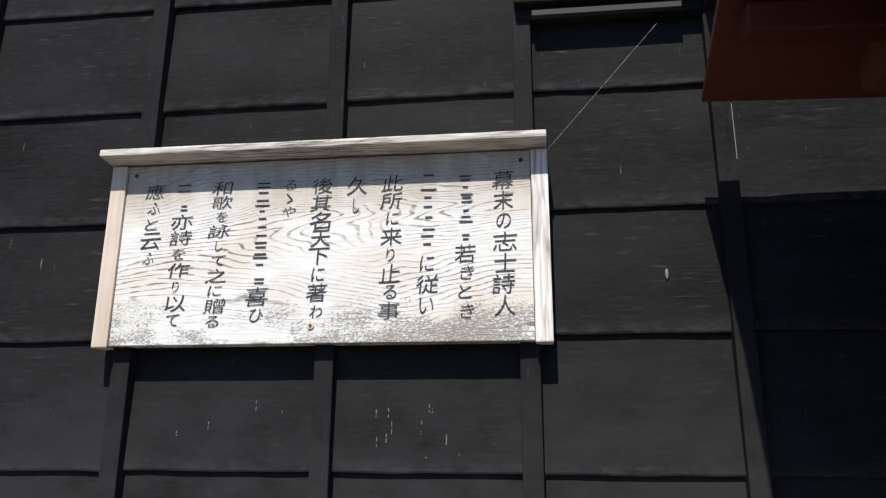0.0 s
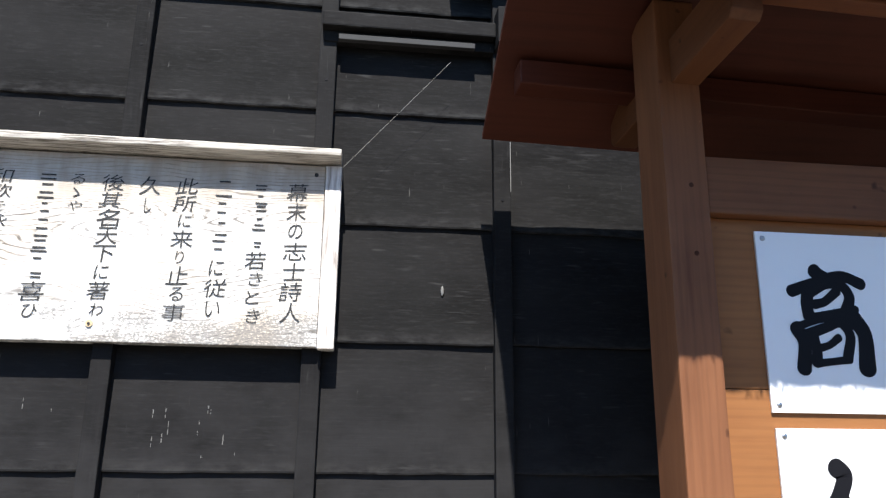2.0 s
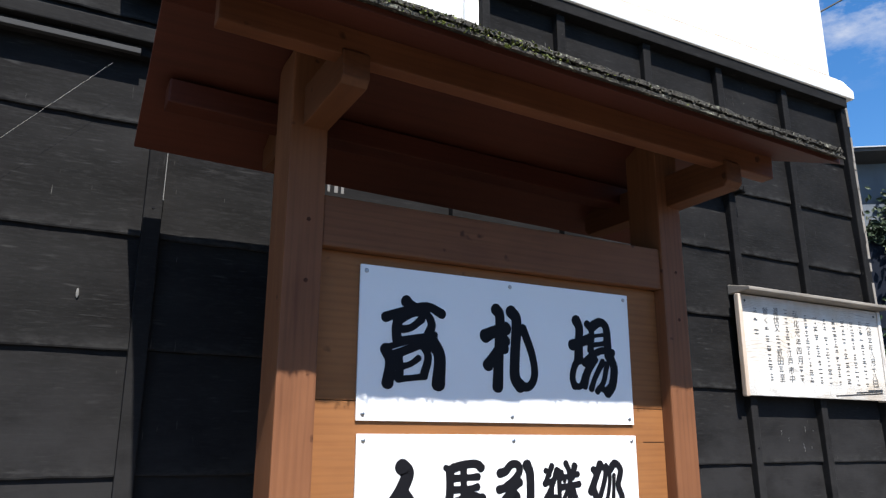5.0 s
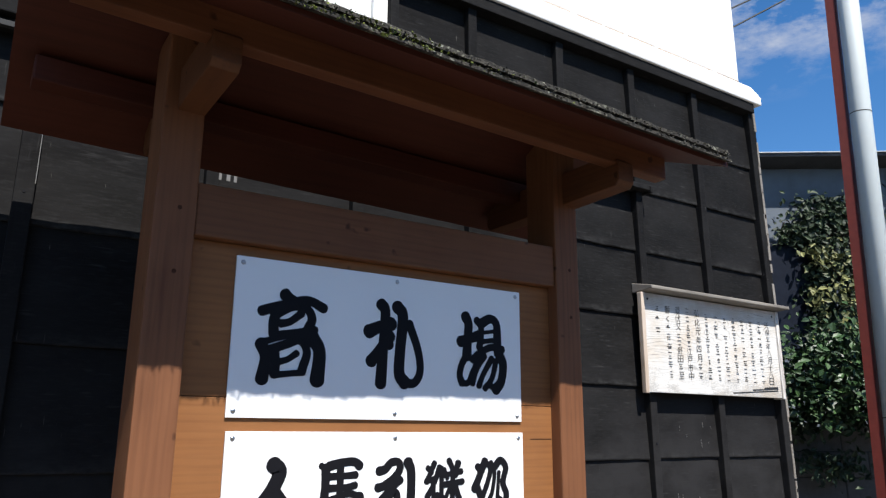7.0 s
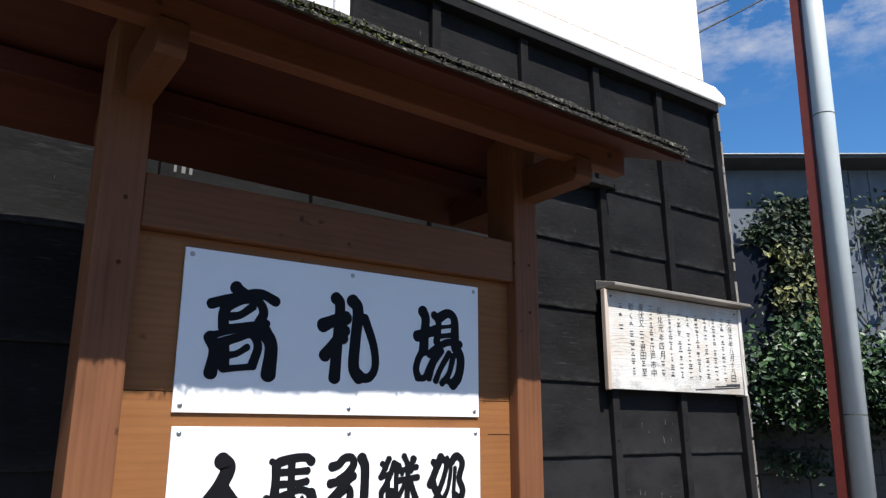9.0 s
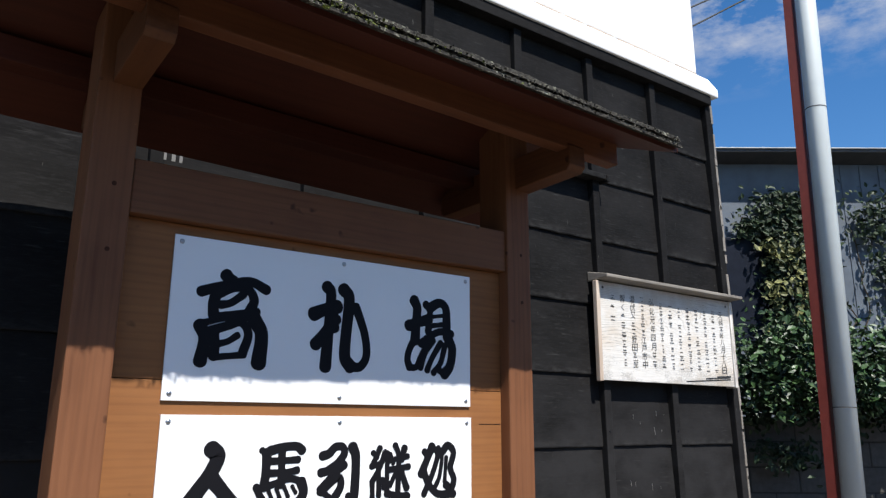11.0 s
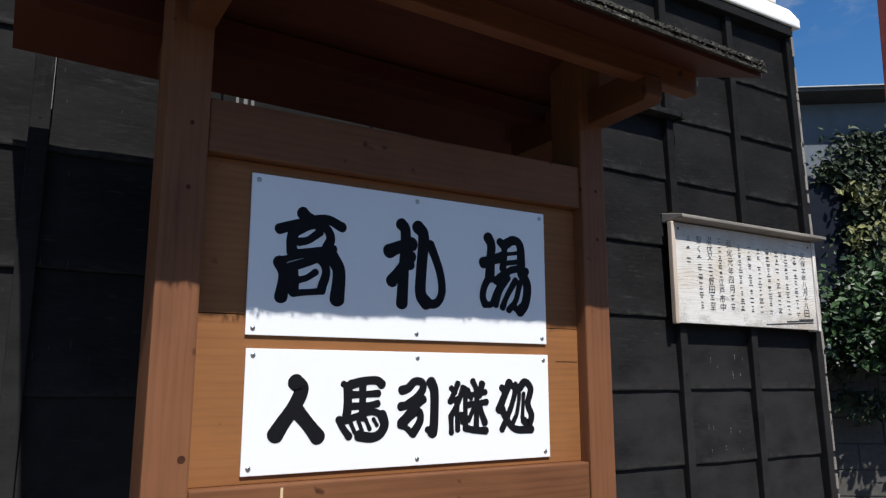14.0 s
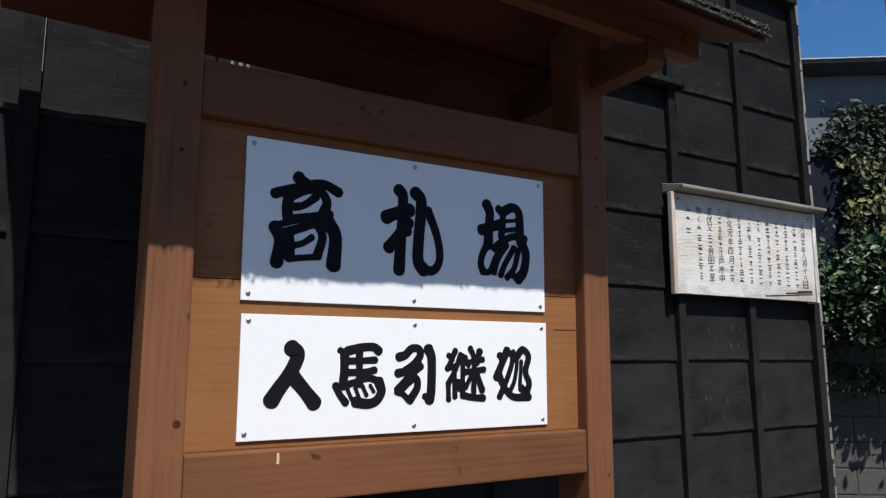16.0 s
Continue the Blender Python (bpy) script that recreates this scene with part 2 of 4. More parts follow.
M_INK = plain("sumi_ink", (0.020, 0.020, 0.021), 0.7, vary=0.3, scale=160)
M_PAINT = plain("black_lettering", (0.007, 0.007, 0.009), 0.6, vary=0.1, spec=0.12)
M_FADED = plain("faded_ink", (0.065, 0.063, 0.060), 0.8, vary=0.5, scale=220)
M_OLDEDGE = stained_timber("old_sign_edge", "x", (0.09, 0.08, 0.07), (0.30, 0.27, 0.235), fine=3.0)
M_PANEL = plain("white_enamel_panel", (0.80, 0.81, 0.82), 0.28, vary=0.015, scale=3)
M_SCREW = plain("steel_screw", (0.45, 0.45, 0.45), 0.35, 1.0)
M_MOSS = mossy("mossy_bark")
M_GREENMOSS = leafy("green_moss", (0.035, 0.045, 0.010), (0.16, 0.19, 0.03), 0.9)
M_LICHEN = leafy("grey_lichen", (0.012, 0.011, 0.010), (0.10, 0.095, 0.075), 0.95)
M_PLASTER = plain("white_plaster", (0.80, 0.79, 0.77), 0.85, vary=0.03, scale=30, bump=0.2, spec=0.2)
M_POLE = plain("galvanised_steel", (0.56, 0.60, 0.60), 0.5, 0.0, vary=0.05, scale=6)
M_RED = plain("red_oxide_paint", (0.165, 0.026, 0.018), 0.6, vary=0.15, scale=25)
M_ASPHALT = plain("asphalt", (0.055, 0.055, 0.056), 0.9, vary=0.3, scale=90, bump=0.4)
M_PAVE = plain("concrete_paving", (0.135, 0.122, 0.104), 0.85, vary=0.12, scale=30, bump=0.2)
M_ACROSS = plain("earth_plaster", (0.24, 0.20, 0.155), 0.9, vary=0.12, scale=8, bump=0.2)
# albedo set low to carry the garden wall's shade; pole joints share it
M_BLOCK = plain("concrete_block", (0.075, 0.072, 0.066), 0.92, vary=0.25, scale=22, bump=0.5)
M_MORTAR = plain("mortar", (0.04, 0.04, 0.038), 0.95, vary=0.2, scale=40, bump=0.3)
M_METALWALL = plain("blue_grey_sheet", (0.095, 0.116, 0.145), 0.6, 0.0, vary=0.25, scale=5)
M_DARKROOF = plain("dark_roof_tile", (0.06, 0.06, 0.065), 0.7, vary=0.25, scale=10)
M_GUTTER = plain("pale_roof_edge", (0.40, 0.41, 0.42), 0.5, vary=0.2, scale=12)
M_GLASSDARK = plain("dark_window_glass", (0.010, 0.013, 0.022), 0.5, vary=0.2, spec=0.1)
M_SHRUB = leafy("evergreen_leaves", (0.008, 0.022, 0.008), (0.045, 0.095, 0.030), 0.45)
# sunlight on the ivy is put into this yellow-green
M_IVY = leafy("ivy_leaves_sun_tone", (0.03, 0.040, 0.012), (0.22, 0.22, 0.08), 0.6)
# same ivy with shade put into the colour; the shrub's lower leaves share it
M_IVYDARK = leafy("leaves_shade_tone", (0.008, 0.018, 0.008), (0.028, 0.05, 0.018), 0.6)
M_STEM = plain("brown_stems", (0.06, 0.045, 0.03), 0.9, vary=0.3)
M_CABLE = plain("black_cable", (0.02, 0.02, 0.02), 0.6)
M_THREAD = plain("pale_straw", (0.30, 0.29, 0.26), 0.7)
M_SIGNFLAKE = stained_timber("flaking_sign_side", "z", (0.17, 0.13, 0.105), (0.68, 0.65, 0.61), fine=1.8, low=(0.36, 0.0), high=(0.60, 1.0))
M_LATH = plain("grey_lath", (0.034, 0.034, 0.035), 0.7, spec=0.2)
M_RUST = plain("rust_stain", (0.60, 0.44, 0.26), 0.8)
# purlin timber darkened in colour to stand for shade under the eaves
M_PURLIN = stained_timber("shade_toned_purlin", "x", (0.070, 0.0235, 0.0102), (0.140, 0.051, 0.0205))
M_PEG = plain("dark_knot", (0.058, 0.021, 0.010), 0.7, vary=0.3, scale=90, spec=0.15)
M_CHIP = plain("pale_fleck", (0.15, 0.147, 0.14), 0.8)


# ---- building helpers ----
ORIGIN = {}


def box(bm, x0, x1, y0, y1, z0, z1, bevel=0.0, turn=None):
    made = bmesh.ops.create_cube(bm, size=1.0)["verts"]
    m = Matrix.LocRotScale(((x0 + x1) / 2, (y0 + y1) / 2, (z0 + z1) / 2), turn, (x1 - x0, y1 - y0, z1 - z0))
    bmesh.ops.transform(bm, matrix=m, verts=made)
    if bevel:
        edges = list({e for v in made for e in v.link_edges})
        bmesh.ops.bevel(bm, geom=edges, offset=bevel, segments=2, profile=0.6, affect="EDGES")
    return bm


def boxed(*a, **k):
    return box(bmesh.new(), *a, **k)


def prism(outline, x0, x1, bevel=0.0):
    """A solid between x0 and x1 over an outline in y and z."""
    bm = bmesh.new()
    a = [bm.verts.new((x0, y, z)) for y, z in outline]
    b = [bm.verts.new((x1, y, z)) for y, z in outline]
    bm.faces.new(a)
    bm.faces.new(b[::-1])
    for i in range(len(a)):
        j = (i + 1) % len(a)
        bm.faces.new((a[j], a[i], b[i], b[j]))
    bmesh.ops.recalc_face_normals(bm, faces=bm.faces)
    if bevel:
        bmesh.ops.bevel(bm, geom=list(bm.edges), offset=bevel, segments=2, profile=0.6, affect="EDGES")
    return bm


def rod(bm, a, b, r, sides=12, r2=None):
    a, b = Vector(a), Vector(b)
    made = bmesh.ops.create_cone(bm, cap_ends=True, segments=sides, radius1=r, radius2=r if r2 is None else r2, depth=(b - a).length)["verts"]
    bmesh.ops.transform(bm, matrix=Matrix.Translation((a + b) / 2) @ (b - a).to_track_quat("Z", "Y").to_matrix().to_4x4(), verts=made)
    return bm


def thing(name, base, label, category, group="", kind=""):
    ob = new(name)
    ob.location = base
    ob.empty_display_size = 0.1
    ORIGIN[ob.name] = Vector(base)
    return tagged(ob, label, category, group, kind)


def part(name, bm, material, parent, label=""):
    """One mesh under a thing or a part; its bmesh is in world places."""
    base = ORIGIN[parent.name]
    bm.transform(Matrix.Translation(-base))
    me = bpy.data.meshes.new(name)
    bm.to_mesh(me)
    bm.free()
    me.materials.append(material)
    ob = new(name, me)
    ob.parent = parent
    ORIGIN[ob.name] = base
    return tagged(ob, label)


def solid(name, bm, material, label, category, group="", kind="", base=(0, 0, 0)):
    """A top-level thing made of one mesh."""
    bm.transform(Matrix.Translation(-Vector(base)))
    me = bpy.data.meshes.new(name)
    bm.to_mesh(me)
    bm.free()
    me.materials.append(material)
    ob = new(name, me)
    ob.location = base
    ORIGIN[ob.name] = Vector(base)
    return tagged(ob, label, category, group, kind)


GLYPHS = {}


def glyph(ch, bold):
    """The outline of one character of the built-in font, as vertices and faces, and its box."""
    if (ch, bold) not in GLYPHS:
        cu = bpy.data.curves.new("character", "FONT")
        cu.body, cu.size, cu.offset, cu.resolution_u = ch, 1.0, bold, 4
        ob = new("character", cu)
        bpy.context.view_layer.update()
        me = bpy.data.meshes.new_from_object(ob.evaluated_get(bpy.context.evaluated_depsgraph_get()))
        co = [tuple(v.co[:2]) for v in me.vertices]
        fa = [tuple(p.vertices) for p in me.polygons]
        bpy.data.objects.remove(ob)
        bpy.data.curves.remove(cu)
        bpy.data.meshes.remove(me)
        xs, ys = [c[0] for c in co], [c[1] for c in co]
        GLYPHS[ch, bold] = co, fa, (min(xs), max(xs), min(ys), max(ys))
    return GLYPHS[ch, bold]


def letter(ch, x, y, z, w, h, bold, material, parent, lean=0.0):
    """One character as thin ink on an upright face that looks to -y, centred on x, z."""
    co, fa, (x0, x1, y0, y1) = glyph(ch, bold)
    bm = bmesh.new()
    vs = []
    for u, v in co:
        a, b = (u - (x0 + x1) / 2) / (x1 - x0), (v - (y0 + y1) / 2) / (y1 - y0)
        vs.append(bm.verts.new((x + w * (a + lean * b), y, z + h * (b + 0.05 * a))))
    for f in fa:
        try:
            bm.faces.new([vs[i] for i in f])
        except ValueError:
            pass
    return part("character", bm, material, parent)


def bars(x, y, z, s, material, parent, r):
    """Writing that is not spelled out: plain level bars in one character's cell."""
    for k in (0.34, 0.02, -0.3):
        k += r.uniform(-0.1, 0.1)
        if r.random() < 0.15:
            continue
        w = r.uniform(0.3, 0.9)
        part("text_bar", boxed(x - w * s / 2, x + w * s / 2, y - 0.0004, y + 0.0004, z + (k - 0.042) * s, z + (k + 0.042) * s), material, parent)


# brush strokes of the large characters on a grid of 100: points, then the stroke's width in millimetres
STROKES = {
    "高": "35,97 46,91:26|-1,77 30,85 71,93 100,86:21|21,74 18,65 20,54:23|23,76 48,85 71,84 81,73 75,61:21|30,65 45,68 63,78:17|23,52 57,57 87,61:16|0,43 30,50 62,54 85,52:14|1,42 9,28 5,5:26|83,52 96,37 94,6:31|14,36 44,44 63,48 75,36 68,16:19|22,35 25,23 24,11:21|30,24 44,27 58,34:14|25,10 48,12 70,14:14",
    "札": "22,100 30,90 27,41 24,0:27|0,64 17,70 42,76:30|40,60 19,40 5,27:27|29,52 39,49:23|53,99 64,87 60,43 59,14 70,2:29|70,2 89,3 100,18 95,45 77,78:21",
    "場": "13,100 20,89 18,70 16,44:26|2,64 21,69 46,75:26|19,49 5,33 0,18 5,7:19|5,7 19,8 30,24 46,44:16|39,96 49,85 45,58:19|49,92 70,100 85,93 87,66:24|52,79 83,83:10|48,66 82,70:13|29,40 46,50 72,59 98,57:19|88,53 100,36 95,12 82,0:26|82,0 68,6:18|56,46 38,27 28,7:16|73,43 53,20 43,4:16|83,40 73,15 57,1:16",
    "人": "43,100 58,87 43,57 16,26 0,6:31|46,50 74,25 100,0:30",
    "馬": "8,94 21,85:13|18,90 18,59 16,33:20|25,93 54,99 81,100 93,93:19|23,75 61,76 85,77:15|24,55 63,56 84,59:15|50,96 51,35:17|15,31 40,38 71,45 94,39:15|94,39 100,21 89,5 69,0 43,4:21|0,33 8,19 22,3:15|26,25 34,10:9|42,29 50,12:9|58,31 67,15:9|75,32 83,21:8",
    "引": "5,84 23,88 40,100 61,100 66,87 49,70 24,57:19|2,53 41,59 67,66:18|64,65 31,44 2,22:17|5,18 31,35 54,43 58,25 37,1:18|0,18 17,13 35,1:14|90,100 100,79 99,20 94,1:23|80,8 94,0:14",
    "継": "3,86 13,77:13|21,95 7,71 0,60:14|2,60 24,67:12|35,87 21,57 2,31:14|18,57 20,5:13|2,29 3,0:13|29,35 33,19:12|41,85 41,11:13|41,8 67,3 98,1:16|62,100 72,77 71,10:14|46,71 97,78:13|47,53 100,58:14|88,94 79,72:17|49,83 57,65:10|68,52 49,23:12|78,52 95,17:16",
    "処": "9,88 20,75:16|32,98 15,69 0,43:20|35,96 49,82 36,47 8,2:15|5,52 21,24 49,2 99,0:18|51,96 62,75 55,37 43,17:12|64,87 81,100 99,85 89,54 100,30 92,12 75,19:18|76,75 71,25:11",
}


def brush(ch, x0, x1, z0, z1, y, material, parent):
    """One large brushed character, its strokes as thin layers of paint."""
    bm = bmesh.new()
    sx, sz = (x1 - x0) / 100, (z1 - z0) / 100
    for n, stroke in enumerate(STROKES[ch].split("|")):
        pts, width = stroke.split(":")
        p = [Vector((x0 + sx * float(q.split(",")[0]), z0 + sz * float(q.split(",")[1]))) for q in pts.split()]
        p = [2 * p[0] - p[1]] + p + [2 * p[-1] - p[-2]]
        line = []
        for i in range(1, len(p) - 2):
            for s in range(8):
                t = s / 8
                line.append(0.5 * (2 * p[i] + (p[i + 1] - p[i - 1]) * t + (2 * p[i - 1] - 5 * p[i] + 4 * p[i + 1] - p[i + 2]) * t * t
                                   + (3 * p[i] - 3 * p[i + 1] + p[i + 2] - p[i - 1]) * t ** 3))
        line.append(p[-2])
        half, last = float(width) / 2000, len(line) - 1
        left, right = [], []
        for i, c in enumerate(line):
            d = (line[min(i + 1, last)] - line[max(i - 1, 0)]).normalized()
            w = half * (1.06 - 0.14 * math.sin(math.pi * i / last))
            left.append(c + Vector((-d.y, d.x)) * w)
            right.append(c - Vector((-d.y, d.x)) * w)
        ends = []
        for c, d, w in ((line[-1], (line[-1] - line[-2]).normalized(), half * 1.06), (line[0], (line[0] - line[1]).normalized(), half * 1.06)):
            side = Vector((-d.y, d.x))
            ends.append([c + side * w * math.cos(k * math.pi / 8) + d * w * 0.9 * math.sin(k * math.pi / 8) for k in range(1, 8)])
        lift = y - 0.00006 * n

        def at(v):
            return bm.verts.new((v.x, lift, v.y))

        lv, rv = [at(v) for v in left], [at(v) for v in right]
        for i in range(last):
            bm.faces.new((lv[i], rv[i], rv[i + 1], lv[i + 1]))
        bm.faces.new([lv[-1]] + [at(v) for v in ends[0]] + [rv[-1]])
        bm.faces.new([rv[0]] + [at(v) for v in ends[1]] + [lv[0]])
    bmesh.ops.recalc_face_normals(bm, faces=bm.faces)
    return part("character", bm, material, parent)


# ---- the black house: wall core, sill and plaster ----
WALL = 1.62
CORNER = 3.41
TOP = 3.0
wall_main = solid("wall_main", boxed(-3.6, CORNER, WALL + 0.012, WALL + 0.16, 0.0, TOP), M_BATTEN,
                  "black-stained timber house wall of lapped planks and battens", "wall", kind="structure")
solid("wall_side", boxed(CORNER - 0.15, CORNER, WALL + 0.16, 8.0, 0.0, TOP), M_BATTEN, "black timber side wall of the house", "wall", kind="structure")
solid("wall_back", boxed(-3.6, CORNER, 8.0, 8.15, 0.0, 6.2), M_PLASTER, "plain back wall of the house", "wall", kind="structure")
solid("wall_west", boxed(-3.6, -3.45, WALL + 0.16, 8.0, 0.0, 6.2), M_PLASTER, "plain far side wall of the house", "wall", kind="structure")
solid("ceiling", boxed(-3.6, CORNER, WALL, 8.15, 6.2, 6.3), M_DARKROOF, "flat dark roof closing the house", "roof", kind="structure")
bm = boxed(-3.6, CORNER - 0.062, WALL - 0.01, WALL + 0.15, TOP + 0.155, 6.2, 0.012)
box(bm, CORNER - 0.19, CORNER - 0.064, WALL + 0.15, 8.0, TOP + 0.155, 6.2, 0.012)
solid("wall_plaster", bm, M_PLASTER, "bright white plaster upper wall", "wall", kind="structure")
solid("sill", prism([(WALL - 0.060, TOP + 0.036), (WALL - 0.060, TOP + 0.075), (WALL - 0.042, TOP + 0.105), (WALL - 0.014, TOP + 0.150), (WALL + 0.16, TOP + 0.160), (WALL + 0.16, TOP + 0.036)],
                    -3.6, CORNER + 0.022, 0.008), M_PLASTER, "white plaster string course above the cladding", "sill", kind="structure")
solid("trim", boxed(-3.6, CORNER - 0.028, WALL - 0.050, WALL + 0.012, TOP - 0.010, TOP + 0.0355, 0.003), M_PLANK,
      "black timber fascia under the plaster sill", "trim", kind="structure")

rng = random.Random(2)
bm = bmesh.new()
x = -1.0
while x < CORNER - 0.08:
    w = rng.uniform(0.05, 0.22)
    box(bm, x, x + w, WALL - 0.0125, WALL - 0.008, TOP + 0.152 + rng.uniform(-0.002, 0.002), TOP + 0.155 + rng.uniform(0.0, 0.002))
    x += w * rng.uniform(0.95, 1.3)
solid("plaster_crack", bm, M_SIGNSIDE, "hairline crack where plaster meets the string course", "crack", kind="structure")

# corner board with a splintered pale edge
corner = solid("corner_board", boxed(CORNER - 0.035, CORNER + 0.012, WALL - 0.032, WALL + 0.03, 0.0, TOP - 0.012, 0.004), M_BATTEN,
               "black corner board with a worn splintered edge", "trim", kind="structure")
rng = random.Random(5)
bm = bmesh.new()
z = 0.2
while z < TOP - 0.1:
    h = rng.uniform(0.03, 0.13)
    w = rng.uniform(0.003, 0.009)
    box(bm, CORNER + 0.006 - w, CORNER + 0.0135, WALL - 0.0345, WALL - 0.028, z, z + h, 0.001, Euler((0, rng.uniform(-0.03, 0.03), 0)))
    z += h * rng.uniform(0.75, 1.5)
part("worn_edge", bm, M_OLDEDGE, corner, "bare grey splintered wood")
corner.rotation_euler = (0, -0.020, 0)
corner.location.x += 0.042

# upper opening with white boards behind a black frame
win = thing("window_1", (1.2, WALL, 2.7), "white boarded upper window in a black frame", "window", kind="structure")
part("pane", boxed(0.98, 1.445, WALL - 0.02, WALL - 0.008, 2.70, TOP - 0.036), M_PLASTER, win, "white board")
part("window_frame", boxed(1.445, 1.475, WALL - 0.045, WALL, 2.66, TOP - 0.034, 0.003), M_BATTEN, win)
part("window_frame", boxed(0.95, 0.98, WALL - 0.045, WALL, 2.66, TOP - 0.034, 0.003), M_BATTEN, win)
part("window_sill", boxed(0.95, 1.475, WALL - 0.05, WALL, 2.635, 2.659, 0.003), M_PLANK, win)
part("glazing_bar", boxed(1.385, 1.392, WALL - 0.024, WALL - 0.019, 2.70, TOP - 0.036), M_GUTTER, win)

# little ledge with a lath below it
ledge = thing("wall_ledge", (0.27, WALL, 2.44), "small black timber ledge with a pale lath beneath", "ledge", kind="structure")
part("shelf", boxed(0.056, 0.486, WALL - 0.060, WALL - 0.008, 2.492, 2.532, 0.004), M_PLANK, ledge)
part("lower_board", boxed(0.062, 0.486, WALL - 0.035, WALL - 0.008, 2.462, 2.491, 0.003), M_PLANK, ledge)
part("end_block", boxed(0.487, 0.512, WALL - 0.085, WALL - 0.008, 2.465, 2.565, 0.003), M_BATTEN, ledge)
part("lath", boxed(0.097, 0.434, WALL - 0.052, WALL - 0.036, 2.460, 2.474, 0.001), M_LATH, ledge, "pale grey lath")
# unseen board added to cast the dark band above the ledge
part("hood", boxed(0.372, 0.60, WALL - 0.06, WALL - 0.008, 2.637, 2.652, 0.002), M_PLANK, ledge)

ledge = thing("wall_ledge", (2.4, WALL, 2.46), "small black timber ledge on the planks beside the notice stand", "ledge", kind="structure")
part("shelf", boxed(2.20, 2.610, WALL - 0.062, WALL - 0.008, 2.462, 2.484, 0.004), M_PLANK, ledge)
part("end_block", boxed(2.611, 2.626, WALL - 0.064, WALL - 0.008, 2.455, 2.482, 0.003), M_BATTEN, ledge)

# ---- ground ----
solid("ground", boxed(-600, 600, -600, 600, -0.4, -0.03), M_ASPHALT, "dark asphalt ground running to the horizon", "ground", kind="structure")
solid("pavement", boxed(-40, 40, -4.0, 1.63, -0.03, 0.0, 0.004), M_PAVE, "pale concrete paving along the house", "pavement", kind="structure")


# unseen wall added behind the camera to dim sky light on the front
solid("wall_across", boxed(-26, 26, -7.3, -7.0, -0.03, 3.1), M_ACROSS, "plain unseen wall added across the street to cut sky light", "wall", kind="structure")

# ---- wooden text signs on the wall ----
def text_sign(x0, x1, z0, z1, face, front, label, side, over, edge, strip, thick, deep, wood):
    """A framed board on the wall under its own small roof board."""
    s = thing("wooden_sign", ((x0 + x1) / 2, WALL, z0), label, "sign", group="wooden signs on the wall")
    part("board", boxed(x0 + side, x1 - side, face, face + deep + 0.002, z0 + 0.004, z1 - 0.012, 0.002), wood, s)
    part("side_strip", boxed(x0, x0 + side - 0.001, face - 0.006, face + deep, z0, z1 - 0.012, 0.003), strip, s, "worn side strip")
    part("side_strip", boxed(x1 - side + 0.001, x1, face - 0.006, WALL - 0.012, z0, z1 - 0.012, 0.003), M_SIGNFLAKE, s, "flaking whitish side strip")
    part("roof_board", prism([(front, z1 - 0.004), (front, z1 - 0.004 + thick), (WALL - 0.008, z1 + 0.028), (WALL - 0.008, z1 - 0.010)], x0 - over[0], x1 + over[1], 0.003),
         edge, s, "grey weathered roof board")
    for x in (x0 + side + 0.02, x1 - side - 0.02):
        bm = bmesh.new()
        rod(bm, (x, face - 0.001, z1 - 0.035), (x, face + 0.004, z1 - 0.035), 0.005, 8)
        part("nail", bm, M_INK, s)
    return s


def column(sign, text, x, z0, z1, y, size, ink):
    """One upright line of writing, top to bottom; # stands for a character drawn as bars."""
    pitch = (z0 - z1) / len(text)
    r = random.Random(text + str(x))
    for i, ch in enumerate(text):
        z = z0 - (i + 0.5) * pitch
        cx = x + r.uniform(-0.05, 0.05) * size
        if ch == "#":
            bars(cx, y, z, min(size, pitch) * 0.9, ink, sign, r)
            continue
        kana = "ぁ" <= ch <= "ん" or ch == "ゝ"
        w = size * (0.62 if kana else 1.0)
        h = min(size, pitch) * (0.72 if kana else 0.95)
        if ch in "しりゝ":
            w *= 0.55
        letter(ch, cx, y, z, w * r.uniform(0.9, 1.08), h * r.uniform(0.92, 1.06), -0.004, ink, sign, lean=r.uniform(0.02, 0.13))


sign_a = text_sign(-0.885, 0.121, 1.703, 2.138, 1.566, 1.513, "pale weathered wooden sign with brush writing on the black wall",
                   0.038, (0.008, -0.002), M_SIGNEDGE, M_SIGNSIDE, 0.016, 0.042, M_SIGN)
LINES = (("幕末の志士詩人", 0.023, 1.758), ("####若きとき", -0.058, 1.750), ("####に従い", -0.141, 1.761), ("此所に来り止る事", -0.221, 1.753),
         ("久し", -0.300, 1.988), ("後其名天下に著わ", -0.381, 1.755), ("るゝや", -0.455, 1.987), ("######喜ひ", -0.515, 1.748),
         ("和歌を詠して之に贈る", -0.612, 1.740), ("##亦詩を作り以て", -0.703, 1.742), ("應ふと云ふ", -0.775, 1.884))
for text, x, low in LINES:
    column(sign_a, text, x, 2.081, low, 1.5645, 0.048, M_INK)
bm = bmesh.new()
rod(bm, (-0.392, 1.563, 1.745), (-0.392, 1.568, 1.745), 0.0075, 12)
stain = part("rust_stain", bm, M_RUST, sign_a, "tan rust stain")
bm = bmesh.new()
rod(bm, (-0.392, 1.561, 1.745), (-0.392, 1.566, 1.745), 0.003, 8)
part("nail", bm, M_INK, stain)

